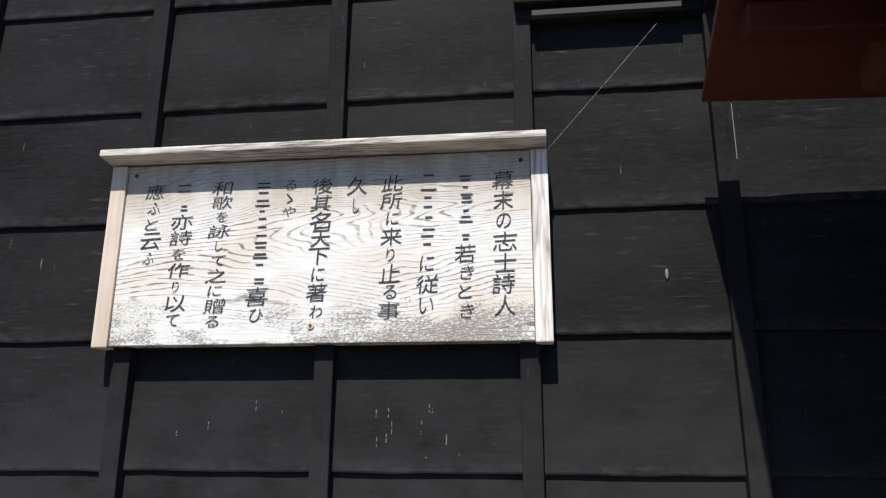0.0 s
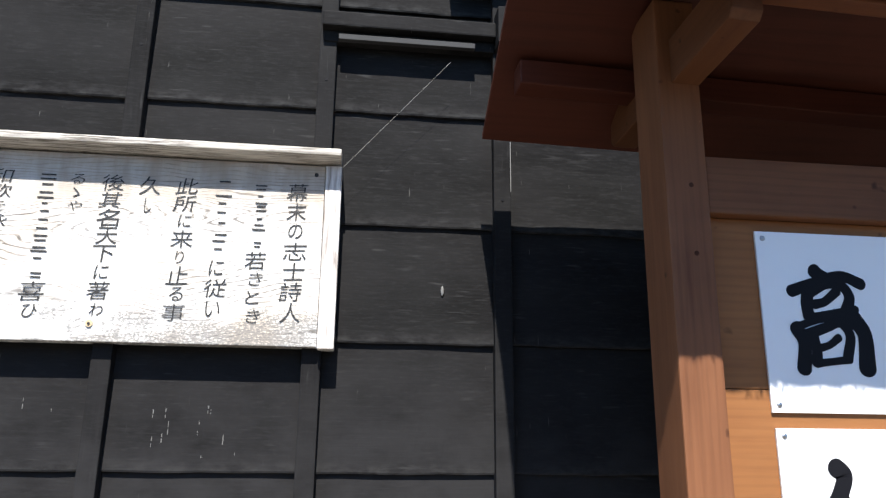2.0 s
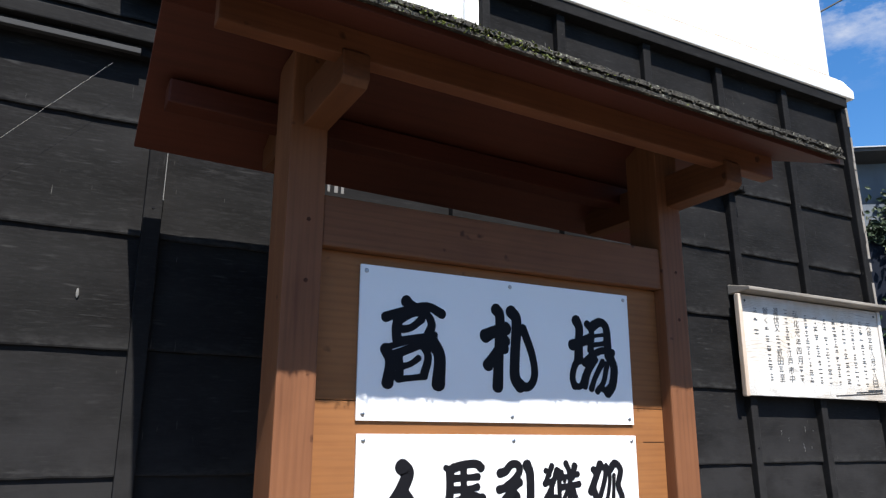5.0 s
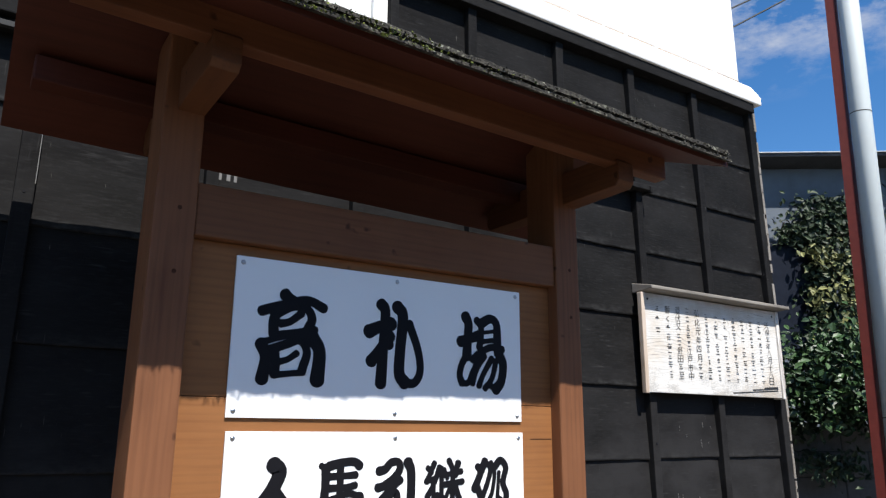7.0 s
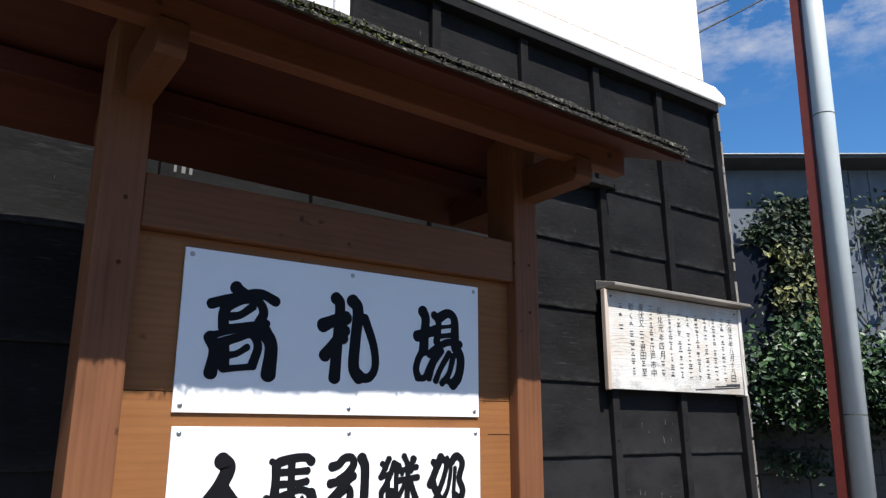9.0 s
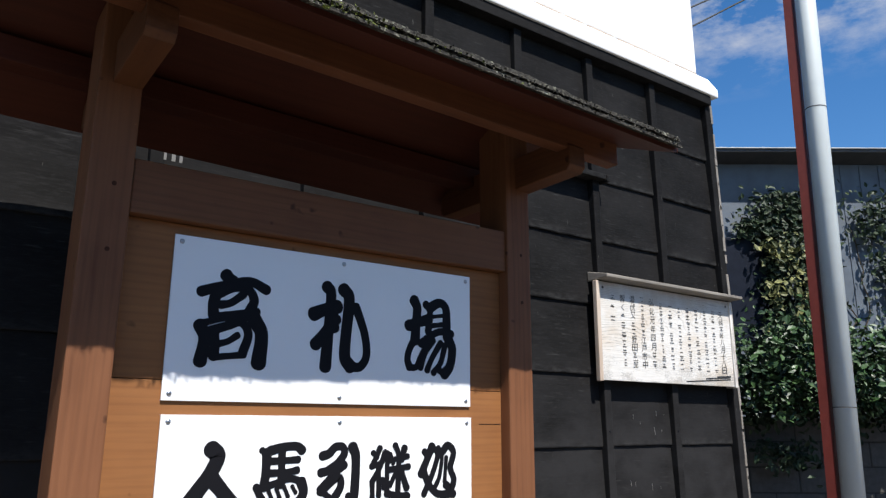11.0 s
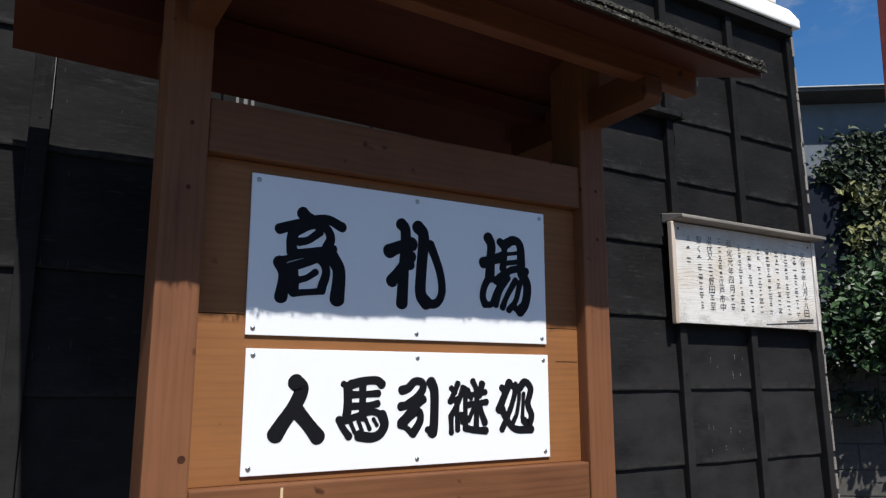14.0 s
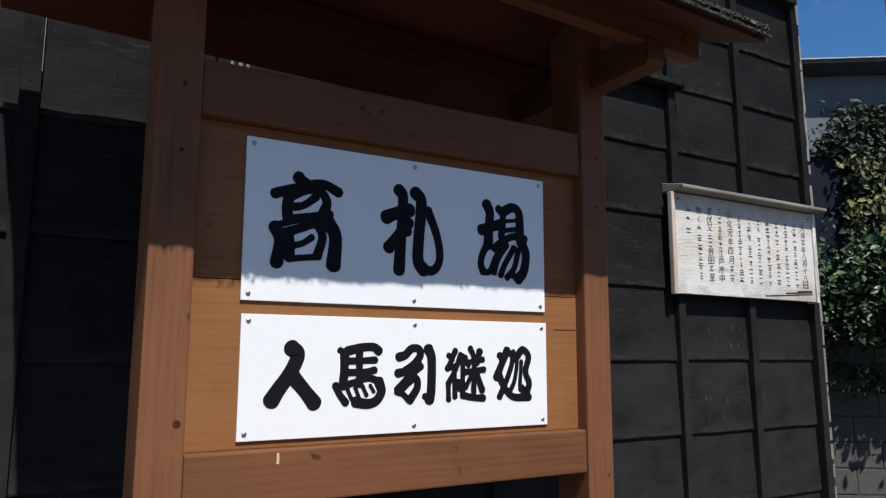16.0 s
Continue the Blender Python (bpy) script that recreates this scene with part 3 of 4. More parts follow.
sign_b = text_sign(2.524, 3.385, 1.679, 2.063, 1.566, 1.515, "pale weathered wooden sign with faded writing by the house corner",
                   0.020, (-0.010, 0.018), M_OLDEDGE, M_SIGNSIDE, 0.012, 0.014, M_SIGNPALE)
FADED = ("天保#年八月十八日", "#########", "########", "########", "#########", "########", "########", "#########", "弘化元年四月##",
         "#####江戸市中", "潜伏又##野田#至", "暫く######", "###")
for i, text in enumerate(FADED):
    column(sign_b, text, 3.300 - 0.0572 * i, 2.000 + (0.014 if i > 7 else 0.0), 1.735 if i < 12 else 1.90, 1.5645, 0.030, M_FADED)
bm = bmesh.new()
for k, (w, dz) in enumerate(((0.30, 0.0), (0.17, 0.012), (0.09, 0.02))):
    box(bm, 3.335 - w, 3.340, 1.564, 1.568, 1.702 + dz, 1.706 + dz, 0.001, Euler((0, -0.06, 0)))
part("split", bm, M_INK, sign_b, "dark split in the board")


# ---- roofed notice stand ----
stand = thing("notice_stand", (1.235, 1.16, 0.0), "brown-stained timber notice stand with a mossy gabled roof", "notice stand")
PX = ((0.698, 0.777), (1.701, 1.780))
for x0, x1 in PX:
    p = part("post", boxed(x0, x1, 1.113, 1.226, 0.0, 2.325, 0.004), M_POST, stand)
    for z in (1.83, 1.955):
        bm = bmesh.new()
        rod(bm, (x0 + 0.047, 1.1124, z), (x0 + 0.047, 1.116, z), 0.0045, 10)
        part("peg", bm, M_PEG, p)
bm = bmesh.new()
rod(bm, (0.762, 1.1125, 1.342), (0.762, 1.116, 1.342), 0.007, 12)
part("knot", bm, M_PEG, stand, "dark knot in the post")
part("top_rail", boxed(0.778, 1.700, 1.120, 1.195, 1.907, 2.014, 0.003), M_RAIL, stand)
part("bottom_rail", boxed(0.778, 1.700, 1.117, 1.200, 1.190, 1.288, 0.004), M_RAIL, stand)
for a, b in ((1.2885, 1.6020), (1.6034, 1.906)):
    part("board", boxed(0.778, 1.700, 1.146, 1.172, a, b, 0.0012), M_BOARD, stand)


def settled(bm):
    """The roof frame has turned and sunk a little towards one end."""
    for v in bm.verts:
        v.co.y += 0.02 * (v.co.x - 0.85)
        v.co.z -= 0.018 * (v.co.x - 0.85)
    return bm


part("crack", boxed(1.630, 1.697, 1.1452, 1.1465, 1.5228, 1.5240), M_PAINT, stand, "fine dark crack in the lower board")
part("scuff", boxed(0.944, 0.949, 1.1166, 1.1175, 1.262, 1.282), M_RUST, stand, "pale scuff on the bottom rail")

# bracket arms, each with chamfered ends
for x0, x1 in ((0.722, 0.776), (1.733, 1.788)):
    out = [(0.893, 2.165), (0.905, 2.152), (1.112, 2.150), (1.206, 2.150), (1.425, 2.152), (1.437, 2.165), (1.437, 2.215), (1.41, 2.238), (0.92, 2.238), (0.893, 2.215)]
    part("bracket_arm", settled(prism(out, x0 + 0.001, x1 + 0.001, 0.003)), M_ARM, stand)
# the rear purlin takes the dark deck colour so it sinks into shade
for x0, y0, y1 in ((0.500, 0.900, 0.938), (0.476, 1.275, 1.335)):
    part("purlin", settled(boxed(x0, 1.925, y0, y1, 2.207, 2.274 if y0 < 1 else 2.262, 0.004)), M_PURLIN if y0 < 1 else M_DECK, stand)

RIDGE_Y, RIDGE_Z = 1.135, 2.352
EAVES = ((0.735, 2.203), (1.497, 2.176))


def slope(y_eave, z_eave, lift, thick, grow, steps=1, rough=0.0, seed=1.0):
    """One side of the roof as a slab; lift: height over the underside; grow: how far it passes the deck's edge."""
    bm = bmesh.new()
    nx = 150 if rough else 1
    rows = []
    for j in range(steps + 1):
        f = j / steps
        y = y_eave + (RIDGE_Y - y_eave) * f + (grow * (1 if y_eave > RIDGE_Y else -1)) * (1 - f)
        z = z_eave + (RIDGE_Z - z_eave) * (y - y_eave) / (RIDGE_Y - y_eave) + lift
        x0, x1 = 0.437 - 0.006 * f + (0.004 if rough else 0), 1.975 - 0.02 * f - (0.004 if rough else 0)
        row = []
        for i in range(nx + 1):
            x = x0 + (x1 - x0) * i / nx
            a = noise.noise(Vector((x * 28, y * 28, seed))) * rough
            b = noise.noise(Vector((x * 90, y * 60, seed + 5))) * rough * 0.6
            c = noise.noise(Vector((x * 3.2, y * 4, seed + 9))) * rough
            dy = (a + b + c * 0.4) * (0.8 if j == 0 else 0.2)
            row.append((x, y + dy, z + a * 0.4 + c * 0.5, z + thick + b + c * 0.8))
        rows.append(row)
    low = [[bm.verts.new((x, y, a)) for x, y, a, b in r] for r in rows]
    top = [[bm.verts.new((x, y + (0.002 if rough else 0), b)) for x, y, a, b in r] for r in rows]
    for j in range(steps):
        for i in range(nx):
            bm.faces.new((low[j][i], low[j + 1][i], low[j + 1][i + 1], low[j][i + 1]))
            bm.faces.new((top[j][i], top[j][i + 1], top[j + 1][i + 1], top[j + 1][i]))
    for i in range(nx):
        bm.faces.new((low[0][i], low[0][i + 1], top[0][i + 1], top[0][i]))
        bm.faces.new((low[-1][i + 1], low[-1][i], top[-1][i], top[-1][i + 1]))
    for j in range(steps):
        bm.faces.new((low[j + 1][0], low[j][0], top[j][0], top[j + 1][0]))
        bm.faces.new((low[j][-1], low[j + 1][-1], top[j + 1][-1], top[j][-1]))
    bmesh.ops.recalc_face_normals(bm, faces=bm.faces)
    return settled(bm)


for k, (ye, ze) in enumerate(EAVES):
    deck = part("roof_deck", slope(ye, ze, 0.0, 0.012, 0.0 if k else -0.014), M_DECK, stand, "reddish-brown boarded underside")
    part("shingle_layer", slope(ye, ze, 0.0125, 0.009, -0.06 if k else 0.004, 10, 0.0035, 1.0 + k), M_MOSS, stand, "dark bark shingles with lichen")
    part("shingle_layer", slope(ye, ze, 0.0285, 0.011, -0.07 if k else 0.003, 10, 0.0055, 4.0 + k), M_MOSS, stand, "dark bark shingles with moss")
bm = bmesh.new()
rod(bm, (0.49, RIDGE_Y, RIDGE_Z + 0.03), (1.93, RIDGE_Y, RIDGE_Z + 0.03), 0.025, 14)
part("ridge_cap", settled(bm), M_MOSS, stand)


def flakes(count, green, seed):
    """Small curled flakes of lichen or moss along the front edge of the roof."""
    r = random.Random(seed)
    bm = bmesh.new()
    for _ in range(count):
        x = r.gauss(0.93, 0.16) if green else r.uniform(0.46, 1.96)
        if not 0.46 < x < 1.96:
            continue
        up = r.random()
        y = 0.732 + r.uniform(-0.007, 0.006) + (up > 0.8) * r.uniform(0.0, 0.05)
        z = 2.2155 + up * 0.028 + (y - 0.735) * 0.39
        s = r.uniform(0.0010, 0.0034) * (1.15 if green else 1.0)
        e = Euler((r.uniform(-1.2, 1.2), r.uniform(-1.2, 1.2), r.uniform(0, 6.28))).to_matrix()
        c = Vector((x, y, z))
        vs = [bm.verts.new(c + e @ Vector(p) * s) for p in ((-1, -0.6, 0.2), (0.2, -0.9, 0), (1, 0, 0.3), (0.1, 0.8, -0.1), (-0.8, 0.5, 0.25))]
        mid = bm.verts.new(c + e @ Vector((0, 0, 0.45)) * s)
        for i in range(5):
            bm.faces.new((vs[i], vs[(i + 1) % 5], mid))
    return settled(bm)


tagged(part("lichen", flakes(1500, False, 11), M_LICHEN, stand, "grey lichen flakes"), kind="stuff")
tagged(part("moss", flakes(420, True, 12), M_GREENMOSS, stand, "bright green moss tufts"), kind="stuff")


# ---- white lettered panels screwed to the stand ----
def panel(z0, z1, x0, x1, words, label):
    p = thing("sign_panel", ((x0 + x1) / 2, 1.1455, z0), label, "sign panel", group="white panels on the notice stand")
    part("plate", boxed(x0, x1, 1.1405, 1.1454, z0, z1, 0.0008), M_PANEL, p)
    for x in (x0 + 0.014, (x0 + x1) / 2 + 0.008, x1 - 0.014):
        for z in (z0 + 0.013, z1 - 0.013):
            bm = bmesh.new()
            made = bmesh.ops.create_uvsphere(bm, u_segments=12, v_segments=6, radius=0.0052)["verts"]
            bmesh.ops.transform(bm, matrix=Matrix.LocRotScale((x, 1.1405, z), None, (1, 0.5, 1)), verts=made)
            part("screw", bm, M_SCREW, p)
    for ch, a, b, c, d in words:
        brush(ch, a, b, c, d, 1.1400, M_PAINT, p)
    return p


panel(1.5640, 1.8835, 0.8710, 1.5985, (("高", 0.9310, 1.0640, 1.630, 1.819), ("札", 1.174, 1.306, 1.641, 1.815), ("場", 1.415, 1.543, 1.639, 1.808)),
      "white enamel panel with three large black brush characters")
panel(1.3030, 1.5385, 0.8740, 1.6010, (("人", 0.937, 1.023, 1.369, 1.475), ("馬", 1.067, 1.168, 1.364, 1.478), ("引", 1.204, 1.287, 1.367, 1.475),
                                    ("継", 1.327, 1.422, 1.367, 1.477), ("処", 1.457, 1.548, 1.367, 1.475)),
      "white enamel panel with five black brush characters")

# ---- pole beside the house ----
pole = thing("street_pole", (4.74, 1.82, 0.0), "pale galvanised steel pole with a red post behind, leaning slightly", "pole")


def along_pole(z, side=0.0, back=0.0):
    k = 0.02 + (z - 4.1) * 0.024 + side
    return Vector((4.80 + 0.811 * k + 0.585 * back, 1.776 - 0.585 * k + 0.811 * back, z))


bm = bmesh.new()
rod(bm, along_pole(0.0), along_pole(7.5), 0.060, 32)
for face in bm.faces:
    face.smooth = len(face.verts) == 4
tube = part("tube", bm, M_POLE, pole)
for z in (1.62, 3.42):
    bm = bmesh.new()
    rod(bm, along_pole(z), along_pole(z + 0.006), 0.0612, 32)
    part("joint", bm, M_BLOCK, tube)
bm = bmesh.new()
rod(bm, along_pole(0.0, -0.075, 0.06), along_pole(7.5, -0.075, 0.06), 0.038, 4)
part("red_post", bm, M_RED, pole, "red-oxide painted square post")

# thin straw caught between sign and ledge, and a pale fleck on the wall
bm = bmesh.new()
rod(bm, (0.120, 1.560, 2.120), (0.373, 1.555, 2.412), 0.0003, 6)
solid("straw", bm, M_THREAD, "thin pale straw between the sign and the ledge", "straw", base=(0.118, 1.572, 2.135))
bm = bmesh.new()
made = bmesh.ops.create_uvsphere(bm, u_segments=10, v_segments=8, radius=0.006)["verts"]
bmesh.ops.transform(bm, matrix=Matrix.LocRotScale((0.363, 1.610, 1.85), None, (0.6, 0.5, 2.0)), verts=made)
solid("cocoon", bm, M_CHIP, "small pale cocoon stuck to a black plank", "cocoon", base=(0.363, 1.610, 1.836))

# ---- what lies past the corner ----
FAR = pose(0.48, -0.29, 0.0, 0, 0, -35.8)


def far_thing(name, x, y, label, category, group="", kind=""):
    t = thing(name, (0, 0, 0), label, category, group, kind)
    t.matrix_world = FAR
    return t


house = far_thing("neighbour_house", 0, 0, "blue-grey sheet-clad house with a dark low roof", "house")
part("wall", boxed(1.0, 9.0, 6.55, 11.0, 0.0, 3.92), M_METALWALL, house)
for i in range(30):
    x = 3.55 + i * 0.18
    part("sheet_rib", boxed(x, x + 0.022, 6.542, 6.551, 1.2, 3.91, 0.003), M_METALWALL, house)
roof = part("roof", prism([(6.30, 3.950), (6.30, 3.985), (8.8, 4.6), (11.3, 3.99), (11.3, 3.925), (6.548, 3.925)], 0.8, 9.2, 0.01), M_DARKROOF, house)
part("roof_edge", boxed(0.8, 9.2, 6.285, 6.299, 3.980, 3.990, 0.002), M_GUTTER, roof)
w = part("window", boxed(2.30, 2.98, 6.51, 6.56, 2.25, 3.20, 0.005), M_GLASSDARK, house, "dark window glass")
part("window_frame", boxed(2.25, 2.299, 6.49, 6.56, 2.3, 3.3, 0.004), M_BATTEN, w)
part("window_frame", boxed(2.981, 3.03, 6.49, 6.56, 2.25, 3.25, 0.004), M_BATTEN, w)


def leaves(count, place, size, seed, facing=(0, -1, 0.3)):
    """Many small folded leaves; place(r) gives where one sits."""
    r = random.Random(seed)
    verts, faces = [], []
    base = Vector(facing).normalized()
    for _ in range(count):
        c = Vector(place(r))
        n = (base + Vector((r.gauss(0, 0.6), r.gauss(0, 0.6), r.gauss(0, 0.6)))).normalized()
        q = n.to_track_quat("Z", "Y").to_matrix() @ Euler((0, 0, r.uniform(0, 6.28))).to_matrix()
        s = size * r.uniform(0.55, 1.25)
        k = len(verts)
        for p in ((0, -1, 0), (0.55, -0.25, 0.22), (0.4, 0.45, 0.2), (0, 1, -0.05), (-0.4, 0.45, 0.2), (-0.55, -0.25, 0.22), (0, 0, 0)):
            verts.append(c + q @ Vector(p) * s)
        faces += [(k, k + 1, k + 6), (k + 1, k + 2, k + 6), (k + 2, k + 3, k + 6), (k + 3, k + 4, k + 6), (k + 4, k + 5, k + 6), (k + 5, k, k + 6)]
    me = bpy.data.meshes.new("leaves")
    me.from_pydata(verts, [], faces)
    bm = bmesh.new()
    bm.from_mesh(me)
    bpy.data.meshes.remove(me)
    return bm


def clumps(r, cores):
    x, z, sx, sz, y, sy = r.choice(cores)
    return (r.gauss(x, sx), y - abs(r.gauss(0, sy)), r.gauss(z, sz))


ivy = far_thing("ivy", 0, 0, "ivy climbing a sheet-clad wall, sun and shade put into its leaf colours", "ivy")
DARK_CORES = ((3.05, 3.35, 0.16, 0.12, 6.5, 0.05), (3.2, 3.0, 0.12, 0.18, 6.5, 0.06), (2.98, 2.85, 0.08, 0.2, 6.5, 0.05), (3.35, 3.1, 0.1, 0.25, 6.5, 0.05), (3.2, 2.5, 0.16, 0.2, 6.48, 0.05),
              (3.95, 3.35, 0.14, 0.14, 6.5, 0.04), (4.1, 2.85, 0.12, 0.2, 6.5, 0.04), (4.5, 3.0, 0.3, 0.3, 6.5, 0.05), (3.15, 3.50, 0.12, 0.07, 6.5, 0.03), (2.85, 3.28, 0.07, 0.05, 6.5, 0.03),
              (3.42, 3.42, 0.10, 0.10, 6.5, 0.03), (3.1, 2.2, 0.18, 0.14, 6.46, 0.05))
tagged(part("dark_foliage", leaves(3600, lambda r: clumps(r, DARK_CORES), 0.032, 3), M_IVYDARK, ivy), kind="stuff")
# leaves tinted to stand for sun falling on the ivy
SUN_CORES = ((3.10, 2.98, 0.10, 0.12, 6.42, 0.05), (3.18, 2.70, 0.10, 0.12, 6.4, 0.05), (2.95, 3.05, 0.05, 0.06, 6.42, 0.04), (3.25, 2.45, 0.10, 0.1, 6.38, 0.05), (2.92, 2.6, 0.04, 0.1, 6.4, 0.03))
tagged(part("sunlit_foliage", leaves(330, lambda r: clumps(r, SUN_CORES), 0.036, 4), M_IVY, ivy, "yellow-green leaves coloured as if sunlit"), kind="stuff")
r = random.Random(8)
for _ in range(22):
    bm = bmesh.new()
    x, z = r.uniform(2.8, 4.7), 1.3
    while z < 3.3:
        nx, nz = x + r.gauss(0, 0.06), z + r.uniform(0.1, 0.2)
        rod(bm, (x, 6.53, z), (nx, 6.53, nz), 0.006, 5)
        x, z = nx, nz
    part("stem", bm, M_STEM, ivy)

shrub = far_thing("evergreen_shrub", 0, 0, "glossy evergreen shrub spilling over a block wall", "shrub")
SHRUB_CORES = tuple((x, z, 0.16, 0.11, y, 0.16) for x, z, y in ((2.45, 2.0, 6.0), (2.7, 2.18, 5.95), (3.0, 2.2, 5.95), (2.62, 1.82, 5.95), (2.9, 1.86, 5.9), (3.2, 1.95, 5.9),
                                                                 (3.5, 2.1, 5.9), (3.8, 2.2, 5.95), (3.6, 1.85, 5.9), (4.1, 1.98, 5.9), (4.4, 2.1, 5.95), (3.3, 1.8, 5.95)))
tagged(part("crown", leaves(6200, lambda r: clumps(r, SHRUB_CORES), 0.034, 6, (0, -0.6, 0.8)), M_SHRUB, shrub), kind="stuff")
for x in (2.6, 2.95, 3.3, 3.7, 4.2):
    bm = bmesh.new()
    rod(bm, (x, 6.43, 0.0), (x + 0.08, 6.40, 1.66), 0.03, 7, 0.022)
    rod(bm, (x + 0.08, 6.40, 1.66), (x - 0.05, 6.0, 2.0), 0.022, 6, 0.008)
    rod(bm, (x + 0.08, 6.40, 1.66), (x + 0.22, 6.0, 1.95), 0.018, 6, 0.006)
    part("trunk", bm, M_STEM, shrub)

# dark-coloured leaves stand in for the shade below the crown
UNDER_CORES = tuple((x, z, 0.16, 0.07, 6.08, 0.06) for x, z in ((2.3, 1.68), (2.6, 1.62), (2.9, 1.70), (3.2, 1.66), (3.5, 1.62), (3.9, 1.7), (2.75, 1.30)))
tagged(part("undergrowth", leaves(1500, lambda r: clumps(r, UNDER_CORES), 0.034, 8), M_IVYDARK, shrub, "lower leaves with shade put into their dark colour"), kind="stuff")

block_wall = far_thing("block_wall", 0, 0, "grey concrete block garden wall, shade put into its dark colour", "garden wall", kind="structure")
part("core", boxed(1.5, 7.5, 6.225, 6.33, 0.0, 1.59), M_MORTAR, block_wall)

# power cables
for k, (a, b) in enumerate((((1.0, 9.0, 5.95), (9.0, 9.0, 9.80)), ((1.0, 9.0, 5.50), (9.0, 9.0, 9.90)))):
    bm = bmesh.new()
    p0, p1 = FAR @ Vector(a), FAR @ Vector(b)
    last = p0
    for i in range(1, 13):
        f = i / 12
        q = p0.lerp(p1, f) - Vector((0, 0, 0.05 * f * (1 - f)))
        rod(bm, last, q, 0.012, 6)
        last = q
    solid("power_cable", bm, M_CABLE, "black overhead cable against the sky", "cable", group="overhead cables", base=tuple(p0))

# ---- repeated pieces: battens, planks, blocks ----
BATTENS = (-3.14, -2.68, -2.22, -1.76, -1.30, -0.828, -0.367, 0.072, 0.504, 0.93, 1.36, 1.780, 2.186, 2.588, 2.985)
for x in BATTENS:
    w = 0.042 if x < 0.6 else 0.036
    tall = 2.634 if x in (0.93, 1.36) else TOP - 0.012
    bm = boxed(x - w / 2, x + w / 2, WALL - 0.030, WALL + 0.010, 0.0, tall, 0.003)
    if x > 2.3:
        # the end of the house leans a little
        for v in bm.verts:
            v.co.x -= 0.014 * (v.co.z - 2.0)
    part("batten", bm, M_BATTEN, wall_main)

for x, z in ((0.504, 2.073), (0.072, 2.36), (-0.367, 2.42), (-0.828, 2.40), (2.595, 1.50), (2.992, 1.50), (2.584, 2.30), (2.981, 2.30)):
    bm = bmesh.new()
    rod(bm, (x, WALL - 0.0312, z), (x, WALL - 0.028, z), 0.0035, 8)
    part("nail", bm, M_PAINT, wall_main)
# pale strips paint in sunlit bits of batten and a white label
for x, w in ((0.945, 0.007), (0.965, 0.010), (0.985, 0.008), (1.786, 0.006)):
    part("fleck", boxed(x, x + w, WALL - 0.0316, WALL - 0.0301, 2.188, 2.212), M_CHIP, wall_main, "small pale mark for sunlit batten and white label")


def drip_marks(x0, x1, z0, foot, height, count, seed):
    """Thin pale runs on one plank; its face slopes back from the foot."""
    r = random.Random(seed)
    bm = bmesh.new()
    for _ in range(count):
        x, z, h = r.uniform(x0, x1), z0 + r.uniform(0.0, 0.10), r.uniform(0.004, 0.028)
        for k in range(2):
            za, zb = z + k * h * 0.55, z + k * h * 0.55 + h * r.uniform(0.2, 0.5)
            y = WALL - 0.0112 + 0.0100 * ((za + zb) / 2 - foot) / height
            box(bm, x, x + r.uniform(0.0008, 0.002), y - 0.0006, y + 0.002, za, zb)
    return tagged(part("drip_marks", bm, M_CHIP, wall_main, "pale drip marks on a black plank"), kind="stuff")


drip_marks(-0.26, -0.03, 1.47, 1.444, 0.284, 13, 1)
drip_marks(-0.70, -0.45, 1.47, 1.444, 0.284, 4, 2)
drip_marks(2.74, 2.95, 1.47, 1.447, 0.260, 7, 3)
drip_marks(2.66, 2.95, 1.21, 1.186, 0.261, 6, 4)
part("scratch", boxed(0.5235, 0.5252, WALL - 0.0304, WALL - 0.029, 2.095, 2.225), M_CHIP, wall_main, "thin pale scratch on a batten")

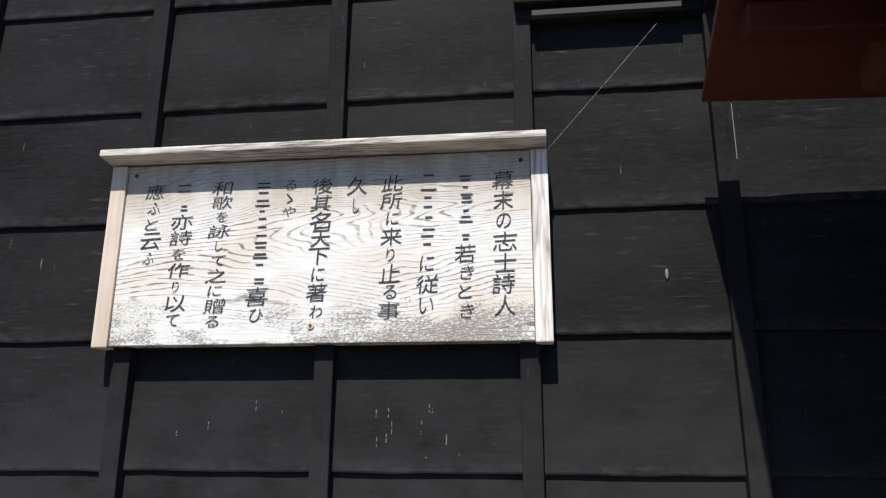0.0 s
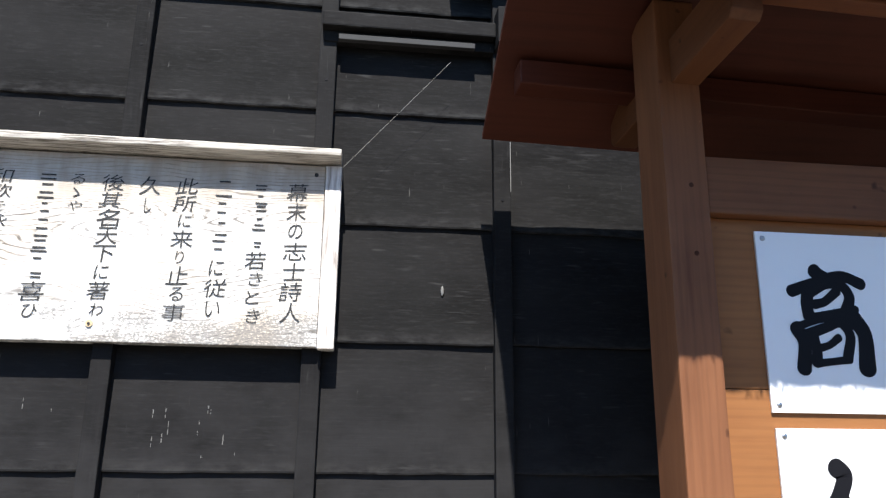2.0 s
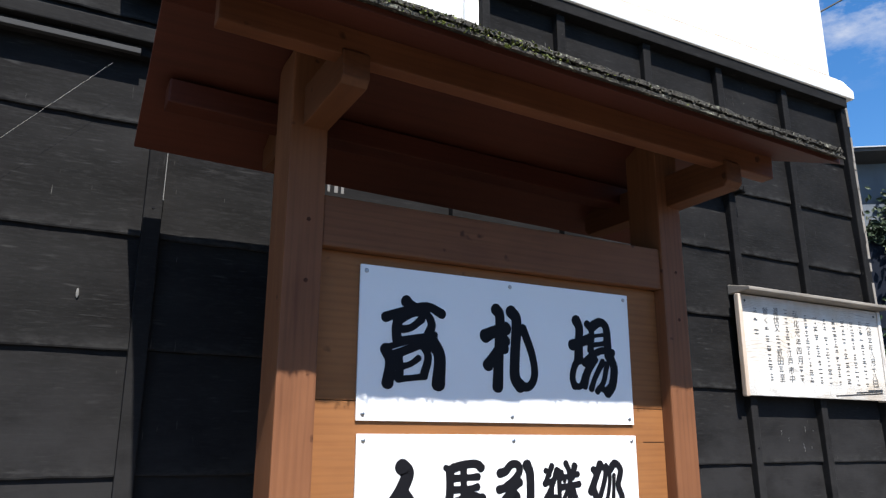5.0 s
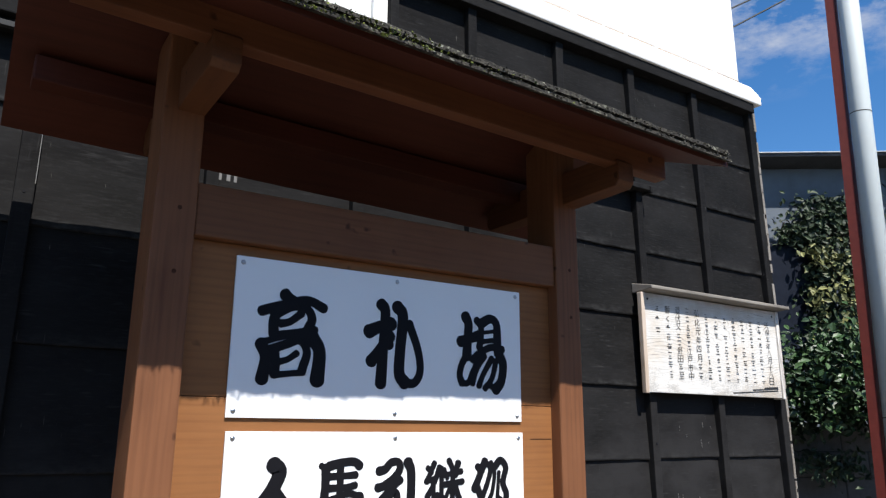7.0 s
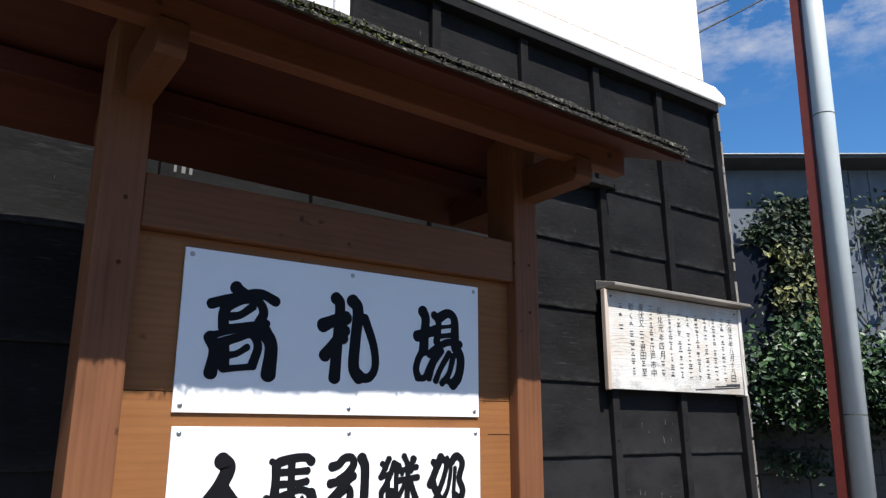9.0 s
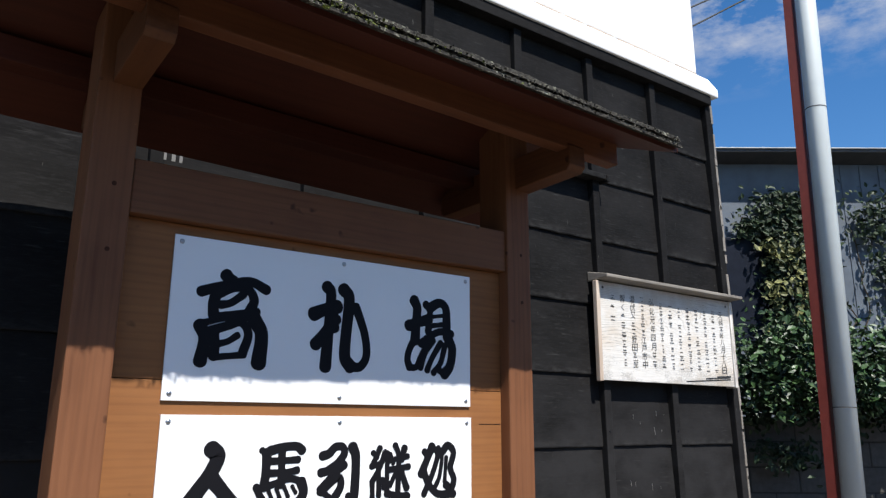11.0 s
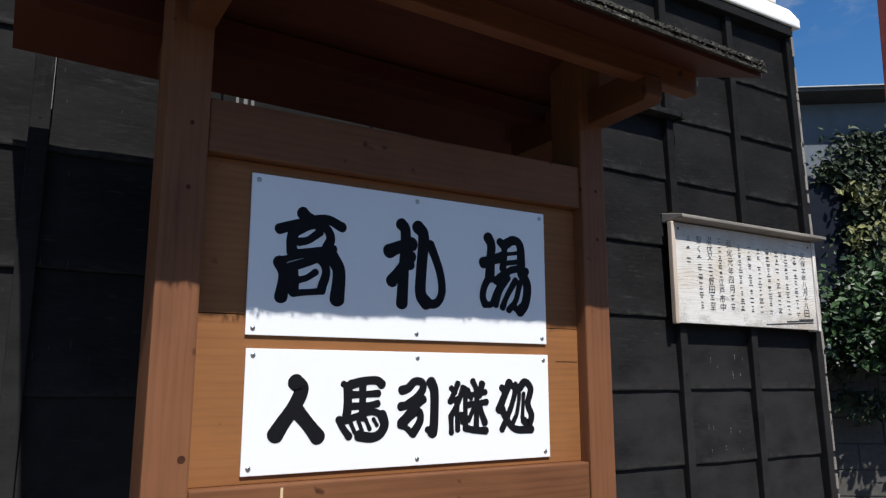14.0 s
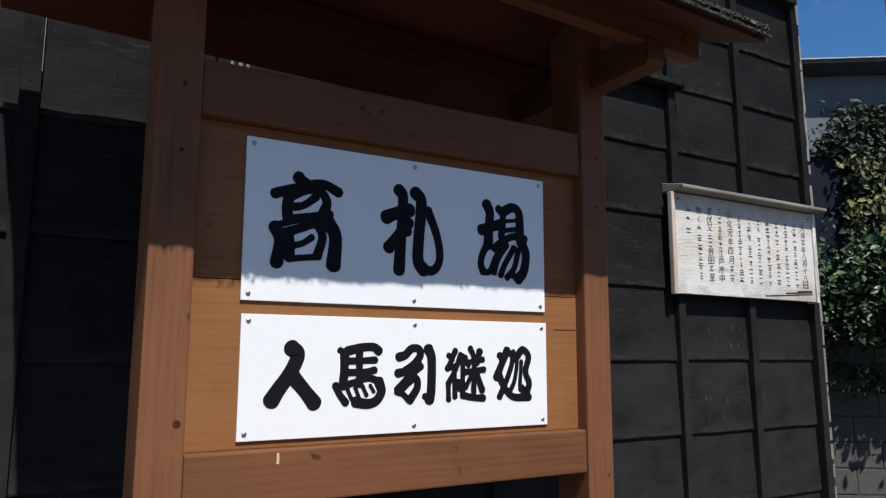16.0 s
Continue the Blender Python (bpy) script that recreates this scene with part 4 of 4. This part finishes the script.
LEFT = (0.04, 0.32, 0.60, 0.88, 1.165, 1.444, 1.726, 2.002, 2.288, 2.573, 2.86, TOP + 0.01)
RIGHT = (0.04, 0.14, 0.400, 0.665, 0.928, 1.186, 1.447, 1.707, 1.968, 2.222, 2.475, 2.718, TOP + 0.01)
PLANKS = {}


def plank_mesh(w, h):
    """A lapped plank: its foot stands proud of the one below."""
    key = (round(w, 3), round(h, 3))
    if key not in PLANKS:
        bm = bmesh.new()
        r = random.Random(round(w * 1000) + round(h * 7000))
        rings = []
        for i in range(7):
            dz, dy = r.gauss(0, 0.0009), r.gauss(0, 0.0006)
            out = ((0.004, h + 0.012), (-0.0005, h), (-0.0105 + dy, 0.004 + dz), (-0.0092 + dy, dz), (0.0, dz), (0.011, h + 0.012))
            rings.append([bm.verts.new((w * (i / 6 - 0.5), y, z)) for y, z in out])
        bm.faces.new(rings[0])
        bm.faces.new(rings[-1][::-1])
        for a, b in zip(rings, rings[1:]):
            for i in range(6):
                bm.faces.new((a[(i + 1) % 6], a[i], b[i], b[(i + 1) % 6]))
        bmesh.ops.recalc_face_normals(bm, faces=bm.faces)
        me = bpy.data.meshes.new("plank")
        bm.to_mesh(me)
        bm.free()
        me.materials.append(M_PLANK)
        PLANKS[key] = me
    return PLANKS[key]


rng = random.Random(21)
edges = list(BATTENS) + [CORNER - 0.02]
for i in range(len(edges) - 1):
    x0, x1 = edges[i] + 0.006, edges[i + 1] - 0.006
    rows = LEFT if x1 < 1.5 else RIGHT
    for z0, z1 in zip(rows, rows[1:]):
        ob = new("plank", plank_mesh(x1 - x0, z1 - z0))
        ob.parent = wall_main
        ob.location = ((x0 + x1) / 2, WALL + rng.uniform(-0.001, 0.001), z0 + rng.uniform(-0.002, 0.002))
        ob.rotation_euler = (0, rng.uniform(-0.003, 0.003), 0)

BW, BH = 0.39, 0.19
bm = boxed(-BW / 2, BW / 2, 0, 0.1, 0, BH, 0.006)
bme = bpy.data.meshes.new("block")
bm.to_mesh(bme)
bm.free()
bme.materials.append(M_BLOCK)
for j in range(8):
    for i in range(15):
        ob = new("block", bme)
        ob.parent = block_wall
        ob.location = (1.7 + i * (BW + 0.01) + (0.2 if j % 2 else 0.0), 6.22 + rng.uniform(-0.003, 0.003), j * (BH + 0.01))
